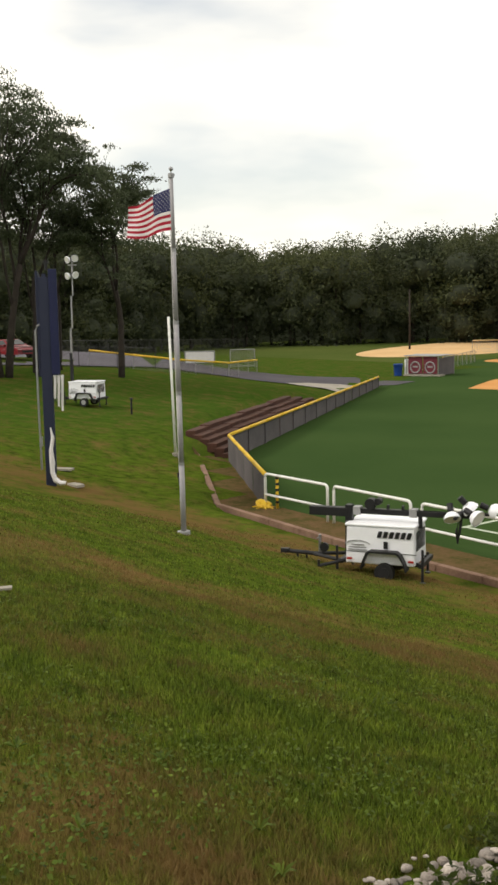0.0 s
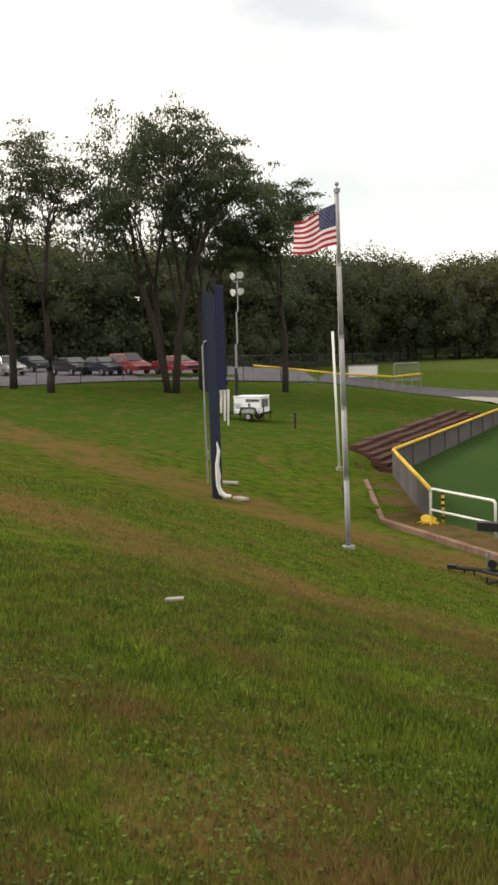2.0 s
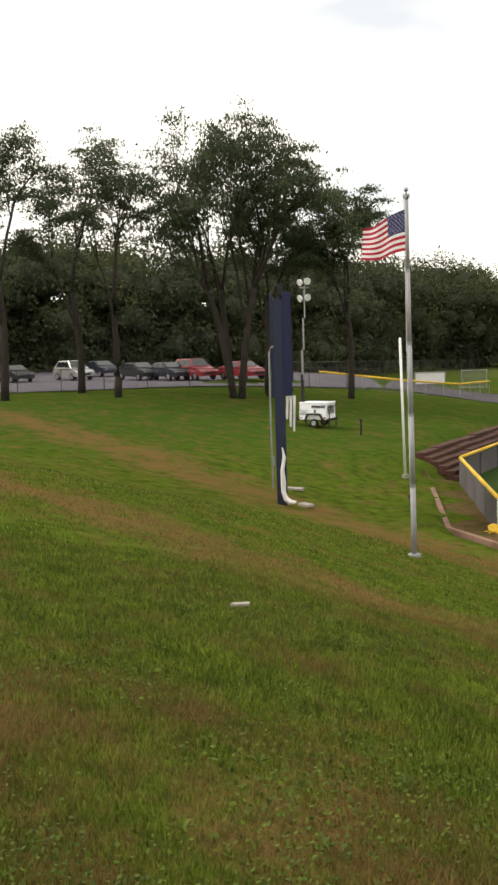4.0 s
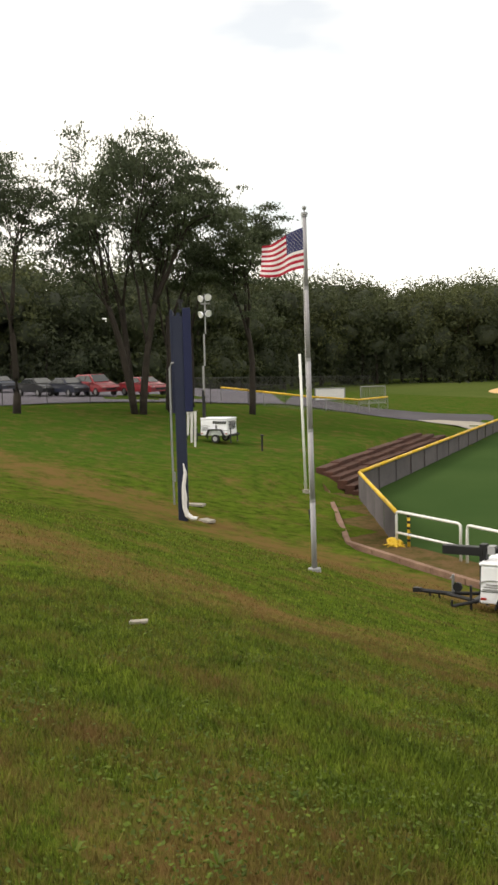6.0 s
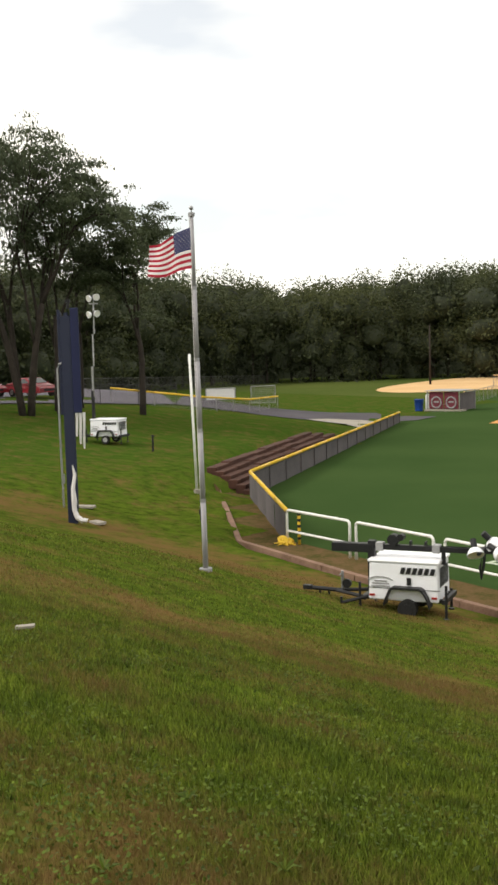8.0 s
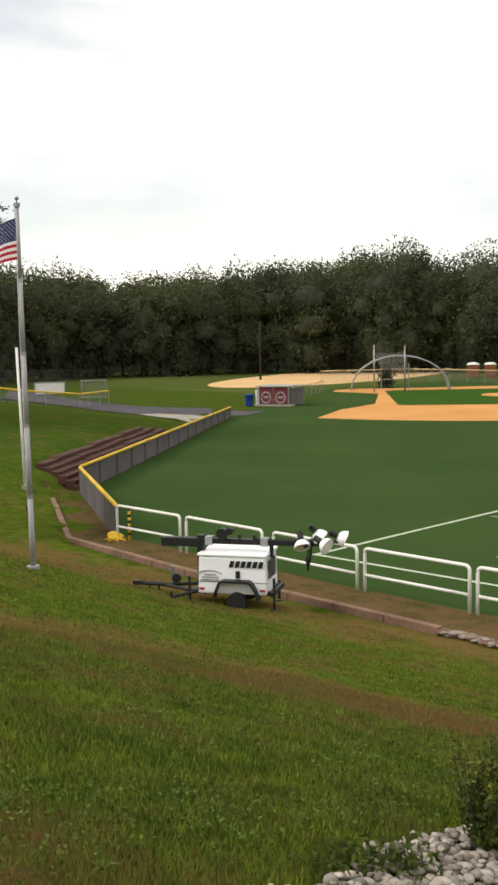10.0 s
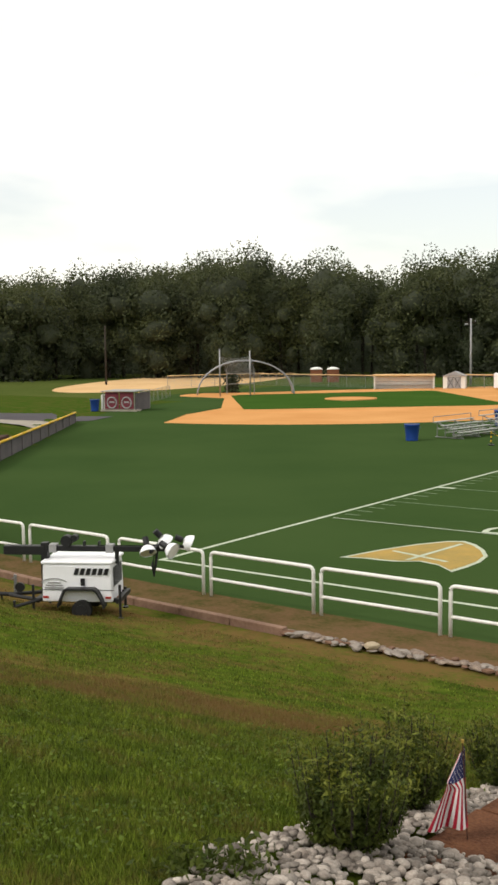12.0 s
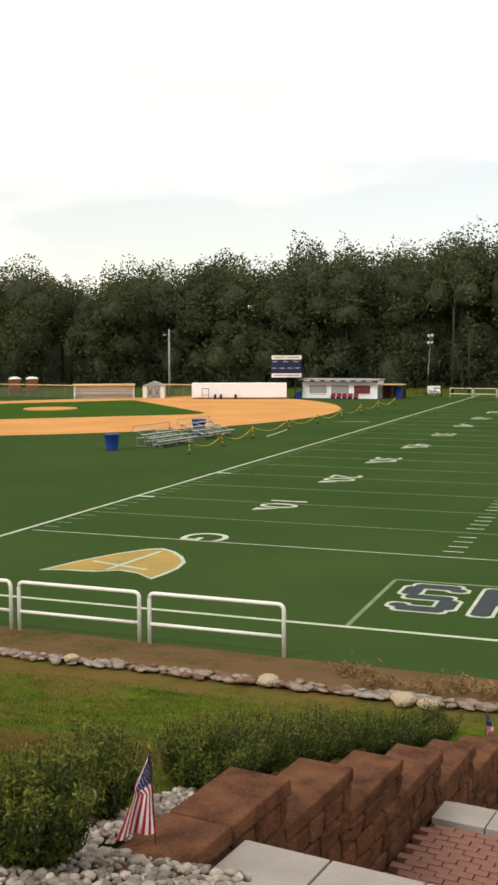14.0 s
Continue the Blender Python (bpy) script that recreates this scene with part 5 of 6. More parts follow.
def barrel(x, y, label, h=0.95, r=0.33, lip=True, name="plastic_bin"):
    root = thing(name, pose(x, y, 0), label, "bin")
    bm = bmesh.new()
    prof = [(r * 0.82, 0), (r * 0.84, 0.05), (r * 0.9, h * 0.45), (r * 0.93, h * 0.47), (r, h * 0.9), (r * 1.06, h * 0.91), (r * 1.08, h), (r * 0.98, h), (r * 0.8, 0.1)]
    rings = [[bm.verts.new((q * math.cos(k * math.pi / 10), q * math.sin(k * math.pi / 10), z)) for k in range(20)] for q, z in prof]
    for a, b in zip(rings, rings[1:]):
        for k in range(20):
            bm.faces.new((a[k], a[(k + 1) % 20], b[(k + 1) % 20], b[k]))
    bm.faces.new(rings[0][::-1])
    bm.faces.new(rings[-1])
    part("tub", bm, BLUE_PLASTIC, root, smooth_shade=True)
    part("liner", rods(((0, 0, h * 0.97), (0, 0, h * 0.985), r * 0.97), n=20), BLACK, root)
    if lip:
        for a in (0, math.pi):
            part("handle", boxes(((r * 1.1 * math.cos(a), r * 1.1 * math.sin(a), h * 0.8), (0.06, 0.2, 0.05))), BLUE_PLASTIC, root)


barrel(-49.4, 38.6, "bright blue plastic barrel on the grass beside the dugout", h=1.1, r=0.42)
barrel(-10.8, 27.4, "blue plastic bin on the turf beside bleachers", h=1.05, r=0.46)
barrel(-10.3, 40.2, "blue plastic bin on the turf behind bleachers", h=1.15, r=0.5)
fence_run("foul_fence", (-46.5, 41.0, 0), (-51.0, 46.5, 0), 1.3, "low chain-link fence with a faded yellow cap along the foul side", screen=False, cap=SAND, post_step=2.0)
fence_run("foul_fence", (-51.0, 46.5, 0), (-58.5, 60.0, 0), 1.3, "low chain-link fence along the foul side", screen=False, cap=None, post_step=2.2)


# ---- arched batting cage, backstop poles and net ----
NET = mat("pale_netting", (0.30, 0.31, 0.33), (0.24, 0.25, 0.27), scale=3, rough=0.8)


def arch_cage():
    root = thing("batting_cage", pose(-57.6, 63.8, 0, 0, 0, 38), "arched pale pipe batting cage with netting", "batting cage")
    W, H, L = 11.2, 3.95, 4.0
    for k in range(3):
        y = L * k / 2
        pts = [(W / 2 - W / 2 * math.cos(radians(a)), y, H * math.sin(radians(a))) for a in range(0, 181, 9)]
        part("arch", tube(bmesh.new(), pts, 0.09 if k == 0 else 0.05, 8), GALV if k else NET, root, smooth_shade=True)
    bm = bmesh.new()
    for a in range(8, 173, 4):
        x, z = W / 2 - W / 2 * math.cos(radians(a)), H * math.sin(radians(a))
        rod(bm, (x, 0, z), (x, L, z), 0.012, n=4, caps=False)
    for i in range(24):
        y = L * i / 23
        pts = [(W / 2 - W / 2 * math.cos(radians(a)), y, H * math.sin(radians(a)) - 0.02) for a in range(0, 181, 12)]
        for p, q in zip(pts, pts[1:]):
            rod(bm, p, q, 0.012, n=4, caps=False)
    tagged(part("netting", bm, NET, root), kind="stuff")


arch_cage()


def backstop():
    root = thing("backstop", pose(-53.5, 62.8, 0, 0, 0, 40), "tall backstop poles with a sagging net", "backstop")
    for x, h in ((0, 5.3), (3.4, 5.1)):
        part("pole", rods(((x, 0, 0), (x, 0, h), 0.08), n=10), GALV, root, smooth_shade=True)
    bm = bmesh.new()
    for i in range(18):
        for (u0, v0), (u1, v1) in (((i / 17, 0), (i / 17, 1)), ((0, i / 17), (1, i / 17))):
            def p(u, v):
                return (3.4 * u + 1.0 * v, 5.0 * v, 4.5 - 2.2 * v * (1 - 0.2 * math.sin(3 * u)) - 0.25 * math.sin(math.pi * u))
            n = 5
            for k in range(n):
                a, b = k / n, (k + 1) / n
                rod(bm, p(u0 + (u1 - u0) * a, v0 + (v1 - v0) * a), p(u0 + (u1 - u0) * b, v0 + (v1 - v0) * b), 0.013, n=4, caps=False)
    tagged(part("net", bm, NET, root), kind="stuff")
    part("frame", rods(((4.2, 5, 0), (4.2, 5, 3.0), 0.05), ((1.0, 5, 0), (1.0, 5, 3.0), 0.05), ((1.0, 5, 2.4), (4.2, 5, 2.4), 0.04), ((1.0, 5, 1.2), (4.2, 5, 1.2), 0.04)), GALV, root)


backstop()
rngb = np.random.default_rng(77)
bush_c = rngb.normal(size=(900, 3)) * np.array((0.45, 0.45, 0.7)) + np.array((0, 0, 1.0))
bush_c[:, 2] = np.maximum(bush_c[:, 2], 0.05)
shrub = thing("evergreen_shrub", pose(-57.7, 70.6, 0), "dark upright evergreen shrub behind home plate", "shrub")
leaf_mesh("foliage", bush_c, 78, 0.22, LEAF_DARK, shrub)
part("stem", rods(((0, 0, -0.05), (0, 0, 0.8), 0.06)), BARK, shrub)


# ---- far side: shelters, shed, container, scoreboard, snack stand ----
def open_dugout():
    root = thing("dugout", pose(-46.0, 84.4, 0, 0, 0, 28), "long open dugout with a pale roof edge and pale back wall", "dugout")
    L = 7.4
    part("back_wall", box(bmesh.new(), (L / 2, 0.95, 0.75), (L, 0.15, 1.5)), WHITE_PAINT, root)
    part("roof", box(bmesh.new(), (L / 2, 0.95, 1.68), (L + 0.3, 2.3, 0.2), bevel=0.02), SAND, root, "pale roof with a cream edge")
    for x in (0.05, L - 0.05):
        part("end_wall", box(bmesh.new(), (x, 1.0, 0.78), (0.16, 1.9, 1.56)), WHITE_PAINT, root)
    part("bench", boxes(((L / 2, 0.62, 0.45), (L - 0.6, 0.4, 0.06))), GREY_BOARD, root)
    part("front_rail", rods(((0.1, 0, 0.9), (L - 0.1, 0, 0.9), 0.03)), GALV, root)


open_dugout()


def shed():
    root = thing("garden_shed", pose(-38.6, 88.4, 0, 0, 0, 20), "small pale grey shed with double doors and a gabled roof", "shed")
    part("body", box(bmesh.new(), (1.4, 1.2, 0.8), (2.7, 2.3, 1.6)), WHITE_PAINT, root)
    bm = bmesh.new()
    v = [bm.verts.new(p) for p in ((-0.1, -0.1, 1.55), (2.9, -0.1, 1.55), (1.4, -0.1, 2.1), (-0.1, 2.5, 1.55), (2.9, 2.5, 1.55), (1.4, 2.5, 2.1))]
    for f in ((0, 1, 2), (5, 4, 3), (0, 2, 5, 3), (2, 1, 4, 5), (1, 0, 3, 4)):
        bm.faces.new([v[i] for i in f])
    part("roof", bm, GREY_BOARD, root)
    for k in (0, 1):
        d = part("door", box(bmesh.new(), (0.98 + 0.85 * k, 0.03, 0.75), (0.8, 0.05, 1.45), bevel=0.01), GREY_BOARD, root)
        part("door_trim", rods(((0.62 + 0.85 * k, -0.01, 0.1), (1.34 + 0.85 * k, -0.01, 1.4), 0.03), ((0.62 + 0.85 * k, -0.01, 1.4), (1.34 + 0.85 * k, -0.01, 0.1), 0.03), n=4), BLACK, d)


shed()


def container():
    a, b = Vector((-31.9, 88.5, 0)), Vector((-20.9, 92.3, 0))
    root = thing("white_container", Matrix.Translation(a) @ Matrix.Rotation(math.atan2(b.y - a.y, b.x - a.x), 4, "Z"), "long white storage trailer beside the infield", "container")
    L = (b - a).length
    part("box", box(bmesh.new(), (L / 2, 1.2, 1.05), (L, 2.4, 1.75), bevel=0.03), WHITE_BODY, root)
    for i in range(18):
        part("rib", boxes(((0.3 + (L - 0.6) * i / 17, -0.02, 1.05), (0.05, 0.04, 1.6))), WHITE_BODY, root)
    part("ladder_rack", rods(((1.3, -0.4, 0), (1.3, -0.4, 1.3), 0.03), ((2.1, -0.4, 0), (2.1, -0.4, 1.3), 0.03), ((1.3, -0.4, 1.3), (2.1, -0.4, 1.3), 0.03), ((1.3, -0.4, 0.5), (2.1, -0.4, 0.5), 0.03)), BLACK, root)
    for x in (2.9, 3.6, 5.4):
        part("equipment_bag", box(bmesh.new(), (x, -0.5, 0.3), (0.3, 0.3, 0.6), bevel=0.06), BLACK, root)


container()


def far_scoreboard():
    root = thing("scoreboard", pose(-23.0, 92.6, 0, 0, 0, 22), "white and navy scoreboard on two posts", "scoreboard")
    W = 3.75
    for x in (0.75, 3.0):
        part("post", box(bmesh.new(), (x, 0.15, 2.0), (0.16, 0.16, 4.2)), BLACK, root)
    part("cabinet", box(bmesh.new(), (W / 2, 0, 3.95), (W, 0.25, 2.75), bevel=0.02), NAVY, root)
    part("header", boxes(((W / 2, -0.14, 5.05), (W - 0.06, 0.04, 0.5))), WHITE_PAINT, root)
    part("footer", boxes(((W / 2, -0.14, 2.85), (W - 0.06, 0.04, 0.5))), WHITE_PAINT, root)
    part("header_bars", boxes(((W / 2 - 0.9, -0.17, 5.05), (1.2, 0.02, 0.14)), ((W / 2 + 0.8, -0.17, 5.05), (1.5, 0.02, 0.14))), GREY_BOARD, root)
    part("footer_bars", boxes(((W / 2 - 1.0, -0.17, 2.85), (1.1, 0.02, 0.14)), ((W / 2 + 0.6, -0.17, 2.85), (1.9, 0.02, 0.14))), GREY_BOARD, root)
    for z, xs in ((4.55, (0.45, 1.75, 3.0)), (3.75, (0.35, 1.3, 2.3, 3.2))):
        for x in xs:
            part("dial_bar", boxes(((x, -0.135, z), (0.62, 0.03, 0.12))), GREY_BOARD, root)


far_scoreboard()


def snack_stand():
    a, b = Vector((-19.8, 95.2, 0)), Vector((-10.3, 95.4, 0))
    root = thing("snack_stand", Matrix.Translation(a) @ Matrix.Rotation(math.atan2(b.y - a.y, b.x - a.x), 4, "Z"), "low white snack stand with shuttered hatches and a dark roof edge", "building")
    L, H = 9.5, 2.2
    part("wall", box(bmesh.new(), (L / 2, 1.8, H / 2), (L, 3.5, H)), WHITE_BODY, root)
    part("roof", box(bmesh.new(), (L / 2 - 0.1, 1.6, H + 0.08), (L + 0.5, 4.4, 0.16), bevel=0.02), GREY_BOARD, root)
    part("fascia", boxes(((L / 2, -0.64, H - 0.05), (L + 0.4, 0.05, 0.22))), NAVY, root, "navy fascia board")
    for i in range(7):
        part("fascia_bar", boxes(((0.8 + i * 1.3, -0.68, H - 0.03), (0.7, 0.02, 0.09))), WHITE_PAINT, root)
    for x, w, m in ((2.0, 2.2, GREY_BOARD), (4.8, 2.2, GREY_BOARD), (7.6, 2.0, MAROON)):
        h = part("hatch", box(bmesh.new(), (x, 0.03, 1.1), (w, 0.06, 1.1), bevel=0.01), m, root)
        part("hatch_frame", rods(((x - w / 2, 0, 0.55), (x + w / 2, 0, 0.55), 0.05), ((x - w / 2, 0, 1.65), (x + w / 2, 0, 1.65), 0.05), n=6), WHITE_PAINT, h)
    part("side_shelter_roof", box(bmesh.new(), (L + 1.6, 1.2, 1.75), (3.0, 2.2, 0.1)), SAND, root)
    for x in (L + 0.6, L + 1.8, L + 3.0):
        part("shelter_post", box(bmesh.new(), (x, 0.3, 0.87), (0.12, 0.12, 1.75)), WOODTIE, root)
    part("shelter_back", boxes(((L + 1.6, 2.2, 0.8), (3.0, 0.06, 1.5))), WOODTIE, root)
    for i in range(5):
        seat = thing("red_seat", pose(-15.5 + i * 0.72, 94.0, 0, 0, 0, 5), "red plastic seat in front of the snack stand", "seat", "red seats")
        part("seat", box(bmesh.new(), (0, 0, 0.3), (0.62, 0.55, 0.1), bevel=0.03), RED_CAR, seat)
        part("backrest", box(bmesh.new(), (0, 0.26, 0.5), (0.6, 0.07, 0.35), bevel=0.02), RED_CAR, seat)
        part("leg", boxes(((0, 0, 0.13), (0.5, 0.4, 0.26))), BLACK, seat)
    barrel(-7.9, 96.8, "blue plastic bin beside the snack stand", h=1.6, r=0.55)
    barrel(-19.6, 93.2, "blue plastic bin beside the snack stand", h=0.9, r=0.4)


snack_stand()
fence_run("far_field_fence", (-66, 88.0, 0), (-45.6, 86.4, 0), 1.55, "chain-link fence with a cream cap behind the infield", screen=False, cap=SAND, post_step=3)
fence_run("far_field_fence", (-37.3, 91.2, 0), (-31.3, 91.2, 0), 1.6, "chain-link fence with a cream cap behind the infield", screen=False, cap=SAND, post_step=3)
fence_run("far_field_fence", (-73, 76.5, 0), (-66, 88.0, 0), 1.6, "chain-link fence with a cream cap behind the infield", screen=False, cap=SAND, post_step=3)
for x, y in ((-64.5, 100.0), (-62.2, 100.9)):
    pt = thing("portable_toilet", pose(x, y, 0, 0, 0, 30), "orange-brown portable toilet with a white domed roof", "toilet")
    part("cabin", box(bmesh.new(), (0, 0, 0.9), (1.7, 1.4, 1.8), bevel=0.03), mat("orange_plastic", (0.20, 0.07, 0.03), None, scale=2, rough=0.5), pt)
    bm = bmesh.new()
    bmesh.ops.create_uvsphere(bm, u_segments=14, v_segments=8, radius=1)
    for v in bm.verts:
        v.co = Vector((v.co.x * 0.95, v.co.y * 0.8, max(0, v.co.z) * 0.38 + 1.8))
    part("roof", bm, WHITE_PAINT, pt, smooth_shade=True)
# far rails and a far light tower beside the goal line
for k in range(12):
    x = -2.6 + k * 2.95
    r = rail_section(2.75, (x, 101.9, 0)) if k == 0 else copy_thing(far_rail, pose(x, 101.9, 0))
    far_rail = r if k == 0 else far_rail
light_tower(pose(-4.9, 103.3, 0.02, 0, 0, 8), True, "far white light tower trailer with its mast raised, on grass")
wood_pole(-1.9, 112, 8.0, "thin grey pole beside the far light tower", arms=False)


# ---- aluminium bleachers and rope posts on the turf ----
ALU = mat("bleacher_aluminium", (0.50, 0.50, 0.50), (0.42, 0.42, 0.42), scale=3, rough=0.35, metal=0.6)


def bleacher(x, y, turn, label):
    root = thing("bleacher", pose(x, y, 0, 0, 0, turn), label, "bleacher", "bleachers")
    L = 4.6
    for k in range(4):
        part("seat_plank", box(bmesh.new(), (L / 2, 0.62 * k, 0.42 + 0.2 * k), (L, 0.26, 0.05), bevel=0.008), ALU, root)
        if k:
            part("foot_plank", box(bmesh.new(), (L / 2, 0.62 * k - 0.3, 0.2 + 0.2 * (k - 1)), (L, 0.24, 0.04)), ALU, root)
    for x0 in (0.35, L / 2, L - 0.35):
        bm = rods(((x0, -0.15, 0.05), (x0, 2.0, 0.05), 0.03), ((x0, 0, 0.4), (x0, 1.9, 1.0), 0.03), n=6)
        for k in range(4):
            rod(bm, (x0, 0.62 * k, 0.05), (x0, 0.62 * k, 0.4 + 0.2 * k), 0.028, n=6)
        rod(bm, (x0, 0.1, 0.08), (x0, 1.8, 0.95), 0.02, n=6)
        part("support_frame", bm, GALV, root)
    part("guard_rail", rods(((0.1, 2.0, 1.0), (0.1, 2.0, 1.35), 0.025), ((L - 0.1, 2.0, 1.0), (L - 0.1, 2.0, 1.35), 0.025), ((0.1, 2.0, 1.35), (L - 0.1, 2.0, 1.35), 0.025), n=6), GALV, root)


bleacher(-8.5, 29.3, 82, "small four-row aluminium bleacher standing on the turf")
bleacher(-8.3, 35.9, 82, "small four-row aluminium bleacher standing on the turf")


def rope_post(x, y):
    root = thing("rope_post", pose(x, y, 0), "short black and yellow rope post on the turf", "post", "rope posts")
    part("base", rods(((0, 0, 0), (0, 0, 0.06), 0.2), n=12), BLACK, root)
    for k in range(6):
        part("band", rods(((0, 0, 0.06 + 0.13 * k), (0, 0, 0.19 + 0.13 * k), 0.035)), YELLOW if k % 2 else BLACK, root)


STAN = [(-5.3, 27.0), (-5.2, 32.2), (-5.45, 38.6), (-5.6, 47.1), (-5.3, 53.9), (-5.25, 61.2), (-5.3, 68.5), (-5.4, 76), (-5.5, 84)]
for p in STAN:
    rope_post(*p)
for (ax, ay), (bx, by) in zip(STAN, STAN[1:]):
    pts = [(ax + (bx - ax) * k / 10, ay + (by - ay) * k / 10, 0.75 - 0.5 * math.sin(math.pi * k / 10)) for k in range(11)]
    tagged(part("slack_rope", tube(bmesh.new(), pts, 0.018, 5), YELLOW), "slack yellow rope hung between short posts", "rope", "ropes")
strip("foul_stripe", (-4.9, 40.0), (-5.5, 46.5), 0.14, 0.02, LINE, "pale stripe lying on the turf")
strip("foul_stripe", (-4.4, 56.0), (-1.6, 57.0), 0.2, 0.02, LINE, "pale stripe lying on the turf")

# ---- stepped brownstone wall, landing and stairs beside the shrubs ----
WALL_M = pose(18.42, -26.3, 0, 0, 0, -7.4)


def stepped_wall():
    root = thing("stepped_wall", WALL_M, "stepped brown stone wall with thick slab caps", "wall", kind="structure")
    rng = random.Random(9)
    for k in range(8):
        top = 3.62 - 0.33 * k
        y1, y0 = 1.15 * k, (-1.7 if k == 0 else 1.15 * (k - 1) - 0.1)
        halves = ((y0, (y0 + y1) / 2), ((y0 + y1) / 2, y1)) if k == 0 else ((y0, y1),)
        for a, b in halves:
            bm = box(bmesh.new(), (0.23, (a + b) / 2, top - 0.06), (0.48, b - a - 0.015, 0.12), bevel=0.018)
            for v in bm.verts:
                v.co += Vector((noise.noise(v.co * 9), noise.noise(v.co * 9 + Vector((3, 1, 0))), noise.noise(v.co * 6) * 0.6)) * 0.015
            part("cap_slab", bm, BROWNSTONE, root)
        # rough-faced blocks under each cap
        z, c = top - 0.125, 0
        low = max(-0.1, top - 1.6)
        while z > low:
            h = 0.19
            y = y0 + 0.05 - (c % 2) * 0.14
            while y < y1 - 0.05:
                ln = rng.choice((0.28, 0.36, 0.44))
                e = min(y + ln, y1 - 0.02)
                if e - y > 0.1:
                    bm = bmesh.new()
                    box(bm, (0.22, (y + e) / 2, z - h / 2), (0.42, e - y - 0.015, h - 0.015), bevel=0.03)
                    for v in bm.verts:
                        if v.co.x > 0.3:
                            v.co.x += 0.035 * noise.noise(v.co * 11) + 0.03
                    part("block", bm, BROWNSTONE, root)
                y = e
            z -= h
            c += 1
        part("core", box(bmesh.new(), (0.2, (y0 + y1) / 2, (top + low) / 2 - 0.2), (0.3, y1 - y0 - 0.02, top - low)), EARTH, root)


stepped_wall()


def landing():
    root = thing("stairs", WALL_M, "pale paver landing and red brick steps going down the bank", "stairs", kind="structure")
    # upper landing of pale pavers
    for i in range(6):
        for j in range(4):
            o = part("paver", box(bmesh.new(), (0, 0, 0), (0.585, 0.605, 0.08), bevel=0.008), PALE_PAVER, root)
            o.location = (0.80 + 0.6 * i, -1.06 - 0.62 * j, 3.46)
    part("landing_core", box(bmesh.new(), (2.35, -2.1, 2.5), (3.7, 2.6, 1.8)), CONCRETE, root)
    for k in range(6):
        y, z = -0.62 + 0.26 * k, 3.28 - 0.18 * k
        part("tread", box(bmesh.new(), (2.35, y, z), (3.6, 0.29, 0.08), bevel=0.01), PALE_PAVER, root)
        part("riser", box(bmesh.new(), (2.35, y - 0.1, z - 0.16), (3.6, 0.09, 0.24)), BRICK, root)
    # lower landing: running-bond bricks with a pale border
    part("landing_bed", box(bmesh.new(), (2.35, 2.1, 2.0), (3.6, 2.6, 0.3)), EARTH, root)
    brick = mesh_from(box(bmesh.new(), (0, 0, 0), (0.19, 0.088, 0.06), bevel=0.006), "brick", BRICK)
    for j in range(18):
        for i in range(16):
            o = new("brick", brick)
            o.parent = root
            o.location = (0.62 + 0.2 * i + (0.1 if j % 2 else 0), 1.05 + 0.097 * j, 2.175 + 0.004 * math.sin(3 * i + 5 * j))
    for i in range(7):
        o = part("border_paver", box(bmesh.new(), (0, 0, 0), (0.5, 0.42, 0.07), bevel=0.008), PALE_PAVER, root)
        o.location = (0.80 + 0.51 * i, 3.05, 2.18)
    for k in range(10):
        part("tread", box(bmesh.new(), (2.35, 3.42 + 0.33 * k, 2.02 - 0.18 * k), (3.6, 0.36, 0.1), bevel=0.01), PALE_PAVER, root)
        part("riser", box(bmesh.new(), (2.35, 3.28 + 0.33 * k, 1.9 - 0.18 * k), (3.6, 0.1, 0.24)), BRICK, root)


landing()


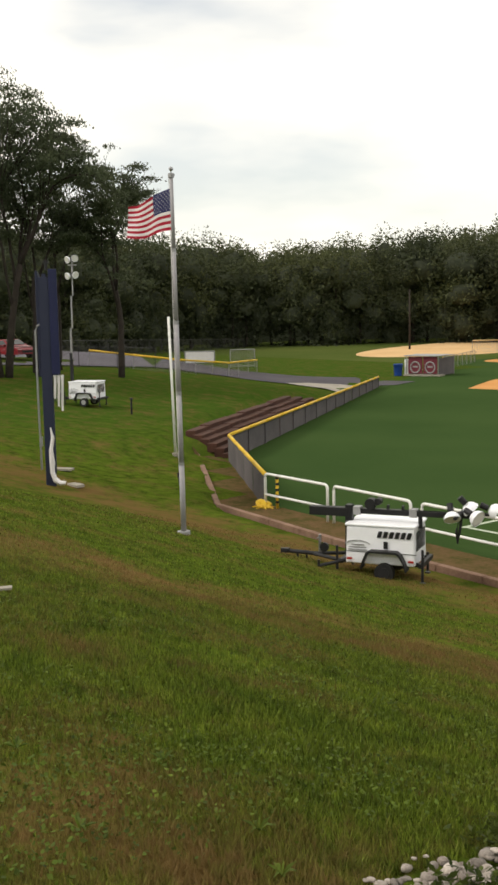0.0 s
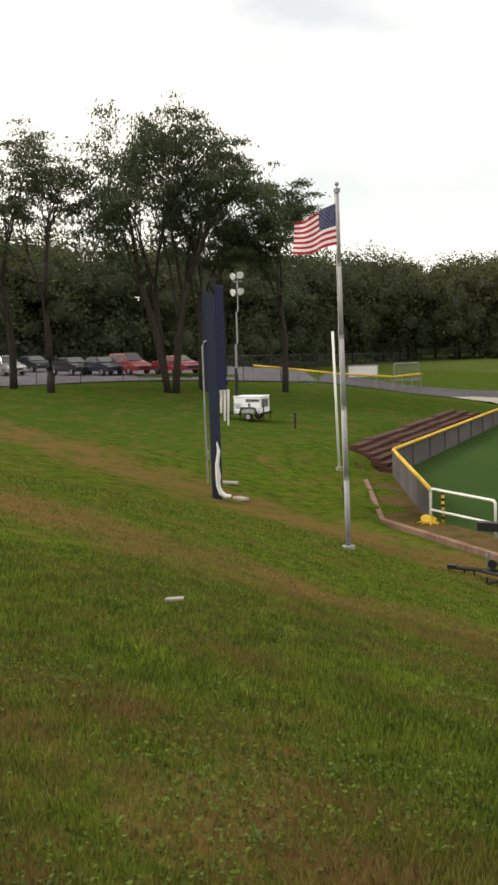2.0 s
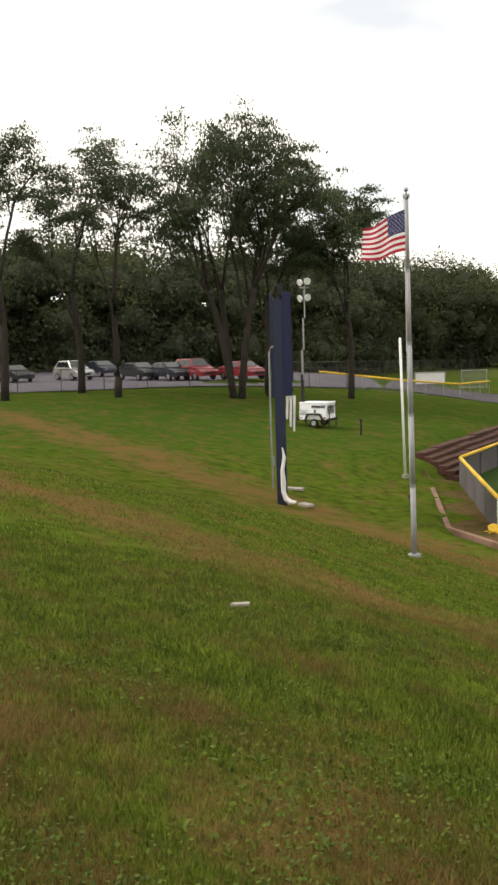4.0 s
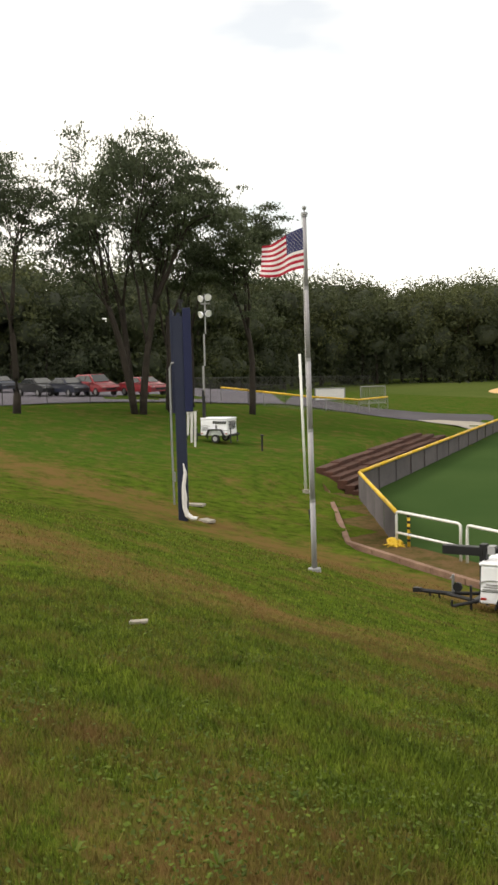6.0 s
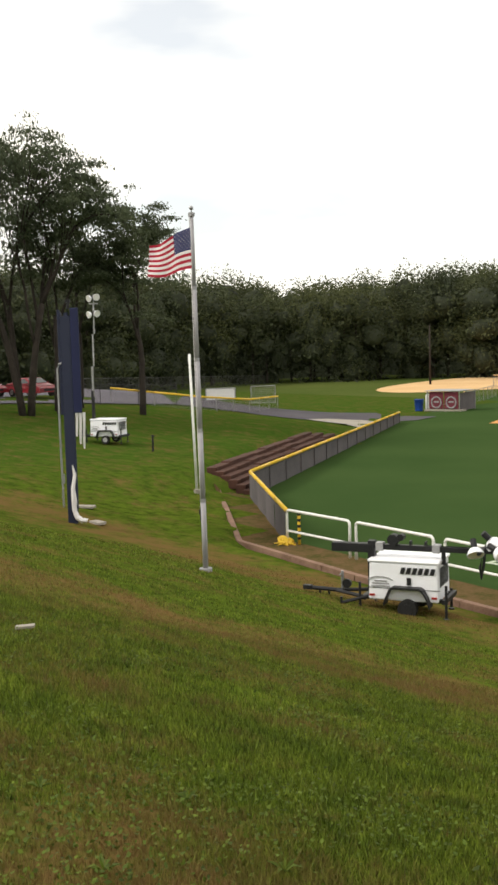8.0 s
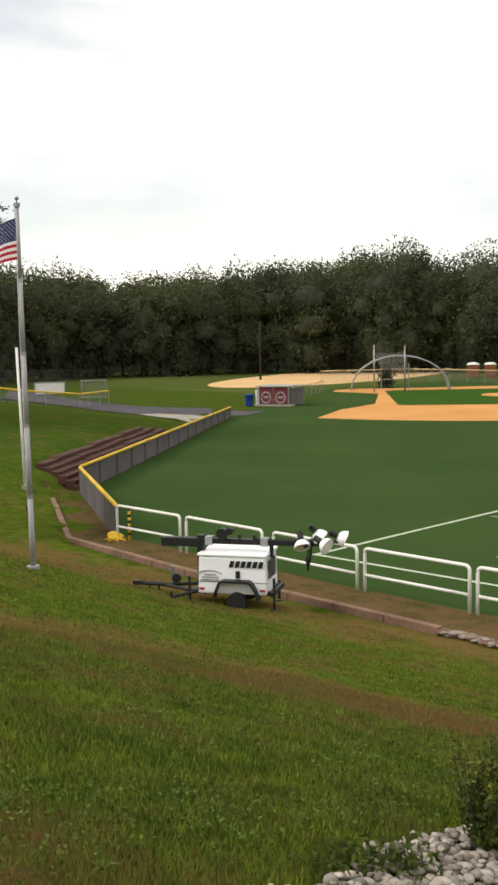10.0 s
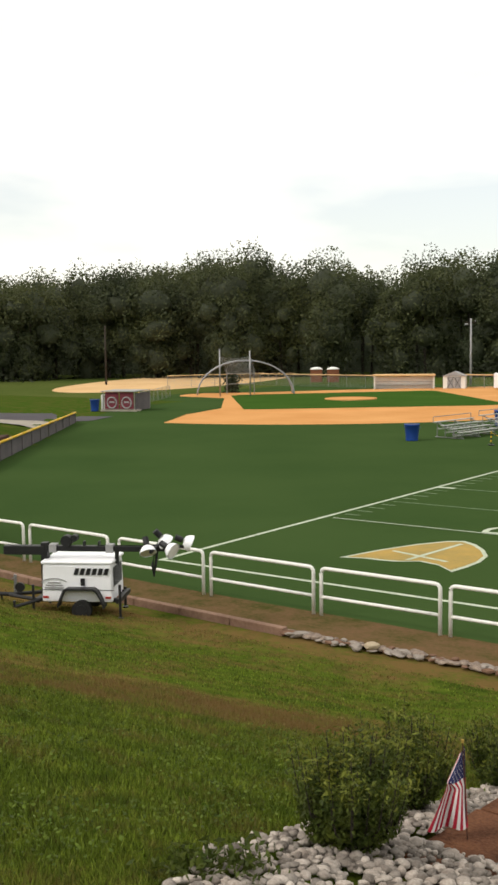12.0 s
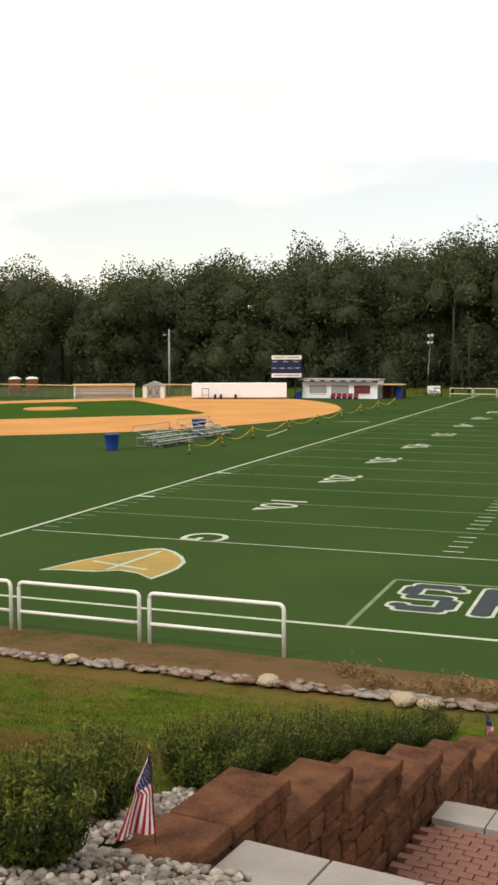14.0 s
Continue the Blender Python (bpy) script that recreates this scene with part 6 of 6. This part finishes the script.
# ---- shrubs ----
def shrub_bush(x, y, w, h, seed, n=2200):
    z = ground_z(x, y)
    root = thing("evergreen_shrub", pose(x, y, z), "round glossy evergreen shrub with yellow-green tips in pale stones", "shrub", "shrubs along the wall")
    nr = np.random.default_rng(seed)
    stems = bmesh.new()
    pts = []
    ends = []
    for s in range(64):
        a, q = nr.uniform(0, 6.28), nr.uniform(0, 1) ** 0.6
        tip = Vector((math.cos(a) * w * 0.52 * q, math.sin(a) * w * 0.52 * q, h * (0.55 + 0.62 * nr.random() * (1.1 - q * 0.55))))
        base = Vector((tip.x * 0.2, tip.y * 0.2, -0.02))
        mid = (base + tip) / 2 + Vector((tip.x, tip.y, 0)) * 0.22
        tube(stems, [base, mid, tip], 0.006, 4, radii=[0.008, 0.005, 0.002])
        m = n // 64
        t = nr.uniform(0.3, 1.0, size=(m, 1))
        line = (1 - t) ** 2 * np.array(base) + 2 * t * (1 - t) * np.array(mid) + t ** 2 * np.array(tip)
        line = line + nr.normal(size=(m, 3)) * np.array((0.034, 0.034, 0.022)) * (w / 0.8)
        young = (t[:, 0] > 0.86) & (nr.uniform(0, 1, m) < 0.75)
        pts.append(line[~young])
        ends.append(line[young])
    fill = nr.normal(size=(n // 2, 3))
    fill /= np.linalg.norm(fill, axis=1)[:, None]
    fill *= nr.uniform(0.5, 1.0, size=(n // 2, 1))
    fill = fill * np.array((w * 0.4, w * 0.4, h * 0.36)) + np.array((0, 0, h * 0.38))
    fill[:, 2] = np.maximum(fill[:, 2], 0.02)
    part("stem", stems, BARK, root)
    leaf_mesh("leaves", np.concatenate(pts), seed + 1, 0.0165, LEAF_SHRUB, root, shape=2.1)
    leaf_mesh("tip_leaves", np.concatenate(ends), seed + 3, 0.017, LEAF_TIP, root, shape=2.3)
    leaf_mesh("inner_leaves", fill, seed + 2, 0.026, LEAF_SHRUB, root, shape=1.9)


SHRUBS = [(18.22, -28.6, 0.72, 0.62), (17.72, -27.1, 0.74, 0.64), (17.65, -24.95, 0.95, 0.6), (17.45, -23.9, 0.95, 0.62), (17.4, -22.9, 1.0, 0.62), (17.4, -21.9, 1.0, 0.62),
          (17.45, -20.9, 1.0, 0.62), (17.55, -19.9, 1.05, 0.62), (17.7, -18.9, 1.05, 0.62), (17.85, -17.9, 1.05, 0.6), (18.1, -17.0, 1.05, 0.6)]
for i, (x, y, w, h) in enumerate(SHRUBS):
    shrub_bush(x, y, w, h, 100 + 7 * i, n=9000 if i < 3 else 4200)


def bed_edge(y):
    """The lawn-side edge of the stone bed."""
    return 17.5 + 0.27 * smooth(-25, -26.7, y) + 0.08 * smooth(-26.7, -28.5, y) + 0.2 * smooth(-29.2, -29.9, y) + 0.3 * smooth(-30.2, -31.5, y)


def stone_mesh(rng, r):
    bm = bmesh.new()
    bmesh.ops.create_icosphere(bm, subdivisions=2, radius=r)
    o = Vector((rng.uniform(0, 50), rng.uniform(0, 50), 0))
    sx, sy, sz = rng.uniform(0.8, 1.4), rng.uniform(0.75, 1.1), rng.uniform(0.5, 0.8)
    for v in bm.verts:
        k = 1 + 0.35 * noise.noise(v.co / r * 0.9 + o) + 0.12 * noise.noise(v.co / r * 2.3 + o)
        v.co = Vector((v.co.x * sx, v.co.y * sy, v.co.z * sz)) * k
    return bm


def gravel_bed():
    root = thing("gravel_bed", pose(0, 0, 0), "bed of pale rounded river stones round the shrubs", "gravel", kind="stuff")
    rng = random.Random(31)
    shapes = []
    for _ in range(10):
        bm = stone_mesh(rng, 1.0)
        shapes.append((np.array([v.co[:] for v in bm.verts]), [[v.index for v in f.verts] for f in bm.faces]))
        bm.free()
    verts, faces, n = [], [], 0
    for _ in range(7500):
        y, x = rng.uniform(-31.0, -24.2), rng.uniform(17.4, 19.2)
        if x < bed_edge(y) + rng.uniform(-0.05, 0.1) or (y > -28.05 and x > 18.42 + 0.13 * (y + 26.3)):
            continue
        r = rng.choice((0.012, 0.016, 0.019, 0.023, 0.027, 0.034))
        v, f = shapes[rng.randrange(10)]
        a = rng.uniform(0, 6.28)
        c, s = math.cos(a), math.sin(a)
        w = v @ np.array(((c, s, 0), (-s, c, 0), (0, 0, 1))) * r + np.array((x, y, ground_z(x, y) + r * 0.25 + rng.uniform(0, 0.03)))
        verts.append(w)
        faces += [[i + n for i in q] for q in f]
        n += len(v)
    tagged(raw("stones", np.concatenate(verts), faces, PEBBLE, root, smooth_shade=True), kind="stuff")


gravel_bed()


def rock_edging():
    root = thing("rock_edging", pose(0, 0, 0), "row of rough pale field stones along the foot of the bank", "rocks", kind="structure")
    rng = random.Random(17)
    x = 7.7
    while x < 20.5:
        for row in range(3):
            r = rng.choice((0.07, 0.09, 0.11, 0.14)) * (1.0 if row < 2 else 0.7)
            xx, yy = x + rng.uniform(-0.06, 0.1), -13.95 + 0.15 * row + rng.uniform(-0.08, 0.08)
            bm = stone_mesh(rng, r)
            bmesh.ops.scale(bm, vec=(1.25, 0.9, rng.uniform(0.55, 0.95)), verts=bm.verts)
            o = part("rock", bm, rng.choice((ROCK, ROCK, PALE_ROCK, RUST_ROCK)), root)
            o.location = (xx, yy, 0.02 + r * 0.3)
            o.rotation_euler = (rng.uniform(-0.2, 0.2), rng.uniform(-0.2, 0.2), rng.uniform(-0.5, 0.5))
        x += rng.uniform(0.13, 0.24)
    for x, y, r in ((9.95, -13.9, 0.19), (14.3, -13.9, 0.22), (17.0, -14.1, 0.2), (17.5, -14.2, 0.17)):
        o = part("rock", stone_mesh(rng, r), BOULDER, root, "large pale boulder")
        o.location = (x, y, 0.1)


rock_edging()


# ---- small hand flags on sticks ----
def hand_flag(x, y, size, droop, turn):
    z = ground_z(x, y)
    root = thing("hand_flag", pose(x, y, z, 0, -3, turn), "small striped flag hanging from a wooden stick in the stones", "flag", "hand flags")
    part("stick", rods(((0, 0, -0.05), (0, 0, size * 1.2), 0.004), n=6), WOODTIE, root)
    part("tip", rods(((0, 0, size * 1.2), (0, 0, size * 1.24), 0.008), n=6), GOLD, root)

    def f(u, v, off):
        # limp cloth: the fly hangs down beside the stick, gathered at its head
        w = size * (0.05 + (0.12 + 0.32 * droop) * u)
        b = smooth(0.36, 0.5, u)
        vv = (1 - b) * min(1.0, v / 0.54) + b * v
        fold = 0.012 * (1 - b) * max(0.0, v - 0.54)
        return (-w * vv + 0.02 * size, off + fold + size * 0.05 * math.sin(9 * v + 3 * u) * (0.3 + u), size * (1.16 - 0.98 * u - 0.08 * vv * (1 - u)))
    flag(root, f, nu=18)


hand_flag(18.43, -27.6, 0.51, 1.0, 38)
hand_flag(18.98, -17.6, 0.6, 1.0, 215)


# ---- grass near the standpoint ----
def grass(name, n, near, far, seed, hmin, hmax, width, label, spread=1.0):
    nr = np.random.default_rng(seed)
    az = np.radians(nr.uniform(-82, -8, n))
    d = near + (far - near) * nr.uniform(0, 1, n) ** spread
    x, y = 21.2 + d * np.sin(az), -33.6 + d * np.cos(az)
    keep = ~((x > np.array([bed_edge(q) for q in y]) - 0.02) & (y > -31.2) & (y < -15.5))
    keep &= y < -15.2
    # thin and bare in patches
    pn = np.array([noise.noise((a * 0.45, b * 0.8, 2)) for a, b in zip(x, y)])
    keep &= nr.uniform(-1.1, 0.15, n) < pn
    x, y, pn, d = x[keep], y[keep], pn[keep], d[keep]
    z = np.array([ground_z(a, b) + swell(a, b) for a, b in zip(x, y)])
    m = len(x)
    h = nr.uniform(hmin, hmax, m) * (1 + 0.5 * pn)
    a = nr.uniform(0, 2 * np.pi, m)
    lean = nr.uniform(0.2, 1.1, m) * h
    b = nr.uniform(0, 2 * np.pi, m)
    w = width * (0.6 + d / 8)
    base = np.stack([x, y, z - 0.03], 1)
    side = np.stack([np.cos(a) * w, np.sin(a) * w, np.zeros(m)], 1)
    tip = base + np.stack([np.cos(b) * lean, np.sin(b) * lean, h + 0.02], 1)
    v = np.stack([base - side, base + side, tip], 1).reshape(-1, 3)
    me = bpy.data.meshes.new(name)
    me.vertices.add(3 * m)
    me.vertices.foreach_set("co", v.astype(np.float32).ravel())
    me.loops.add(3 * m)
    me.loops.foreach_set("vertex_index", np.arange(3 * m, dtype=np.int32))
    me.polygons.add(m)
    me.polygons.foreach_set("loop_start", np.arange(0, 3 * m, 3, dtype=np.int32))
    me.polygons.foreach_set("loop_total", np.full(m, 3, dtype=np.int32))
    me.materials.append(GRASS_BLADE)
    me.update(calc_edges=True)
    tagged(new(name, me), label, "grass", kind="stuff")


grass("grass_blades", 380000, 2.6, 13, 51, 0.014, 0.040, 0.0038, "short uneven green grass blades on the bank", 1.5)
grass("grass_tufts", 90000, 9, 30, 52, 0.010, 0.026, 0.0045, "short uneven green grass blades further down the bank", 1.0)


def clover():
    nr = np.random.default_rng(61)
    c = []
    for _ in range(1000):
        az, d = radians(nr.uniform(-80, -20)), 2.8 + 8.0 * nr.random() ** 1.2
        x, y = 21.2 + d * math.sin(az), -33.6 + d * math.cos(az)
        if (x > 17.5 and y > -31.4) or noise.noise((x * 0.8, y * 0.8, 9)) < -0.1:
            continue
        for _ in range(22):
            px, py = x + nr.normal() * 0.14, y + nr.normal() * 0.14
            c.append((px, py, ground_z(px, py) + swell(px, py) + nr.uniform(-0.01, 0.03)))
    ob = leaf_mesh("clover", np.array(c), 62, 0.024, CLOVER, None, shape=1.2, facing=np.tile((0.0, 0.0, 1.0), (len(c), 1)), loose=0.6)
    tagged(ob, "low clover and broadleaf weeds among the grass", "weeds", kind="stuff")
    for i, (x, y) in enumerate(((17.2, -31.4), (16.6, -30.6), (18.0, -31.6), (17.5, -30.7), (16.9, -31.9), (17.9, -30.9), (16.2, -31.2))):
        root = thing("weed_rosette", pose(x, y, ground_z(x, y)), "pale green broadleaf weed in the grass", "weed", "weeds")
        bm = bmesh.new()
        for k in range(9):
            a = k * 0.7 + i
            r = 0.06 + 0.03 * math.sin(k * 2.2)
            p = [bm.verts.new(q) for q in ((0, 0, 0.01), (r * 0.5 * math.cos(a - 0.3), r * 0.5 * math.sin(a - 0.3), 0.04), (r * math.cos(a), r * math.sin(a), 0.03 + 0.02 * (k % 3)), (r * 0.5 * math.cos(a + 0.3), r * 0.5 * math.sin(a + 0.3), 0.04))]
            bm.faces.new(p)
        part("leaves", bm, CLOVER, root)


clover()


def bed_plant(x, y, seed):
    """A low leafy plant at the rim of the stone bed."""
    root = thing("low_plant", pose(x, y, ground_z(x, y)), "low leafy plant growing over the rim of the stones", "plant", "low plants")
    nr = np.random.default_rng(seed)
    c = nr.normal(size=(240, 3)) * np.array((0.09, 0.09, 0.035)) + np.array((0, 0, 0.06))
    c[:, 2] = np.maximum(c[:, 2], 0.01)
    leaf_mesh("leaves", c, seed + 1, 0.026, LEAF_SHRUB, root, shape=2.2)


for i, (x, y) in enumerate(((18.02, -29.7), (18.15, -29.5), (18.42, -30.35), (18.55, -30.2))):
    bed_plant(x, y, 300 + 3 * i)


def dry_tufts():
    nr = np.random.default_rng(71)
    dry = leaf_mat("dry_grass", (0.20, 0.13, 0.06), (0.28, 0.19, 0.09), vary=0.3)
    c = []
    for x, y in ((16.4, -13.3), (17.3, -13.5), (17.9, -13.0), (18.6, -13.2), (15.6, -12.7)):
        c.append(np.array((x, y, 0.12)) + nr.normal(size=(120, 3)) * np.array((0.25, 0.15, 0.09)))
    c = np.concatenate(c)
    c[:, 2] = np.abs(c[:, 2])
    tagged(leaf_mesh("dry_grass", c, 72, 0.06, dry, None, shape=3.0), "dry tan grass tufts on bare earth beside the turf", "grass", kind="stuff")


dry_tufts()
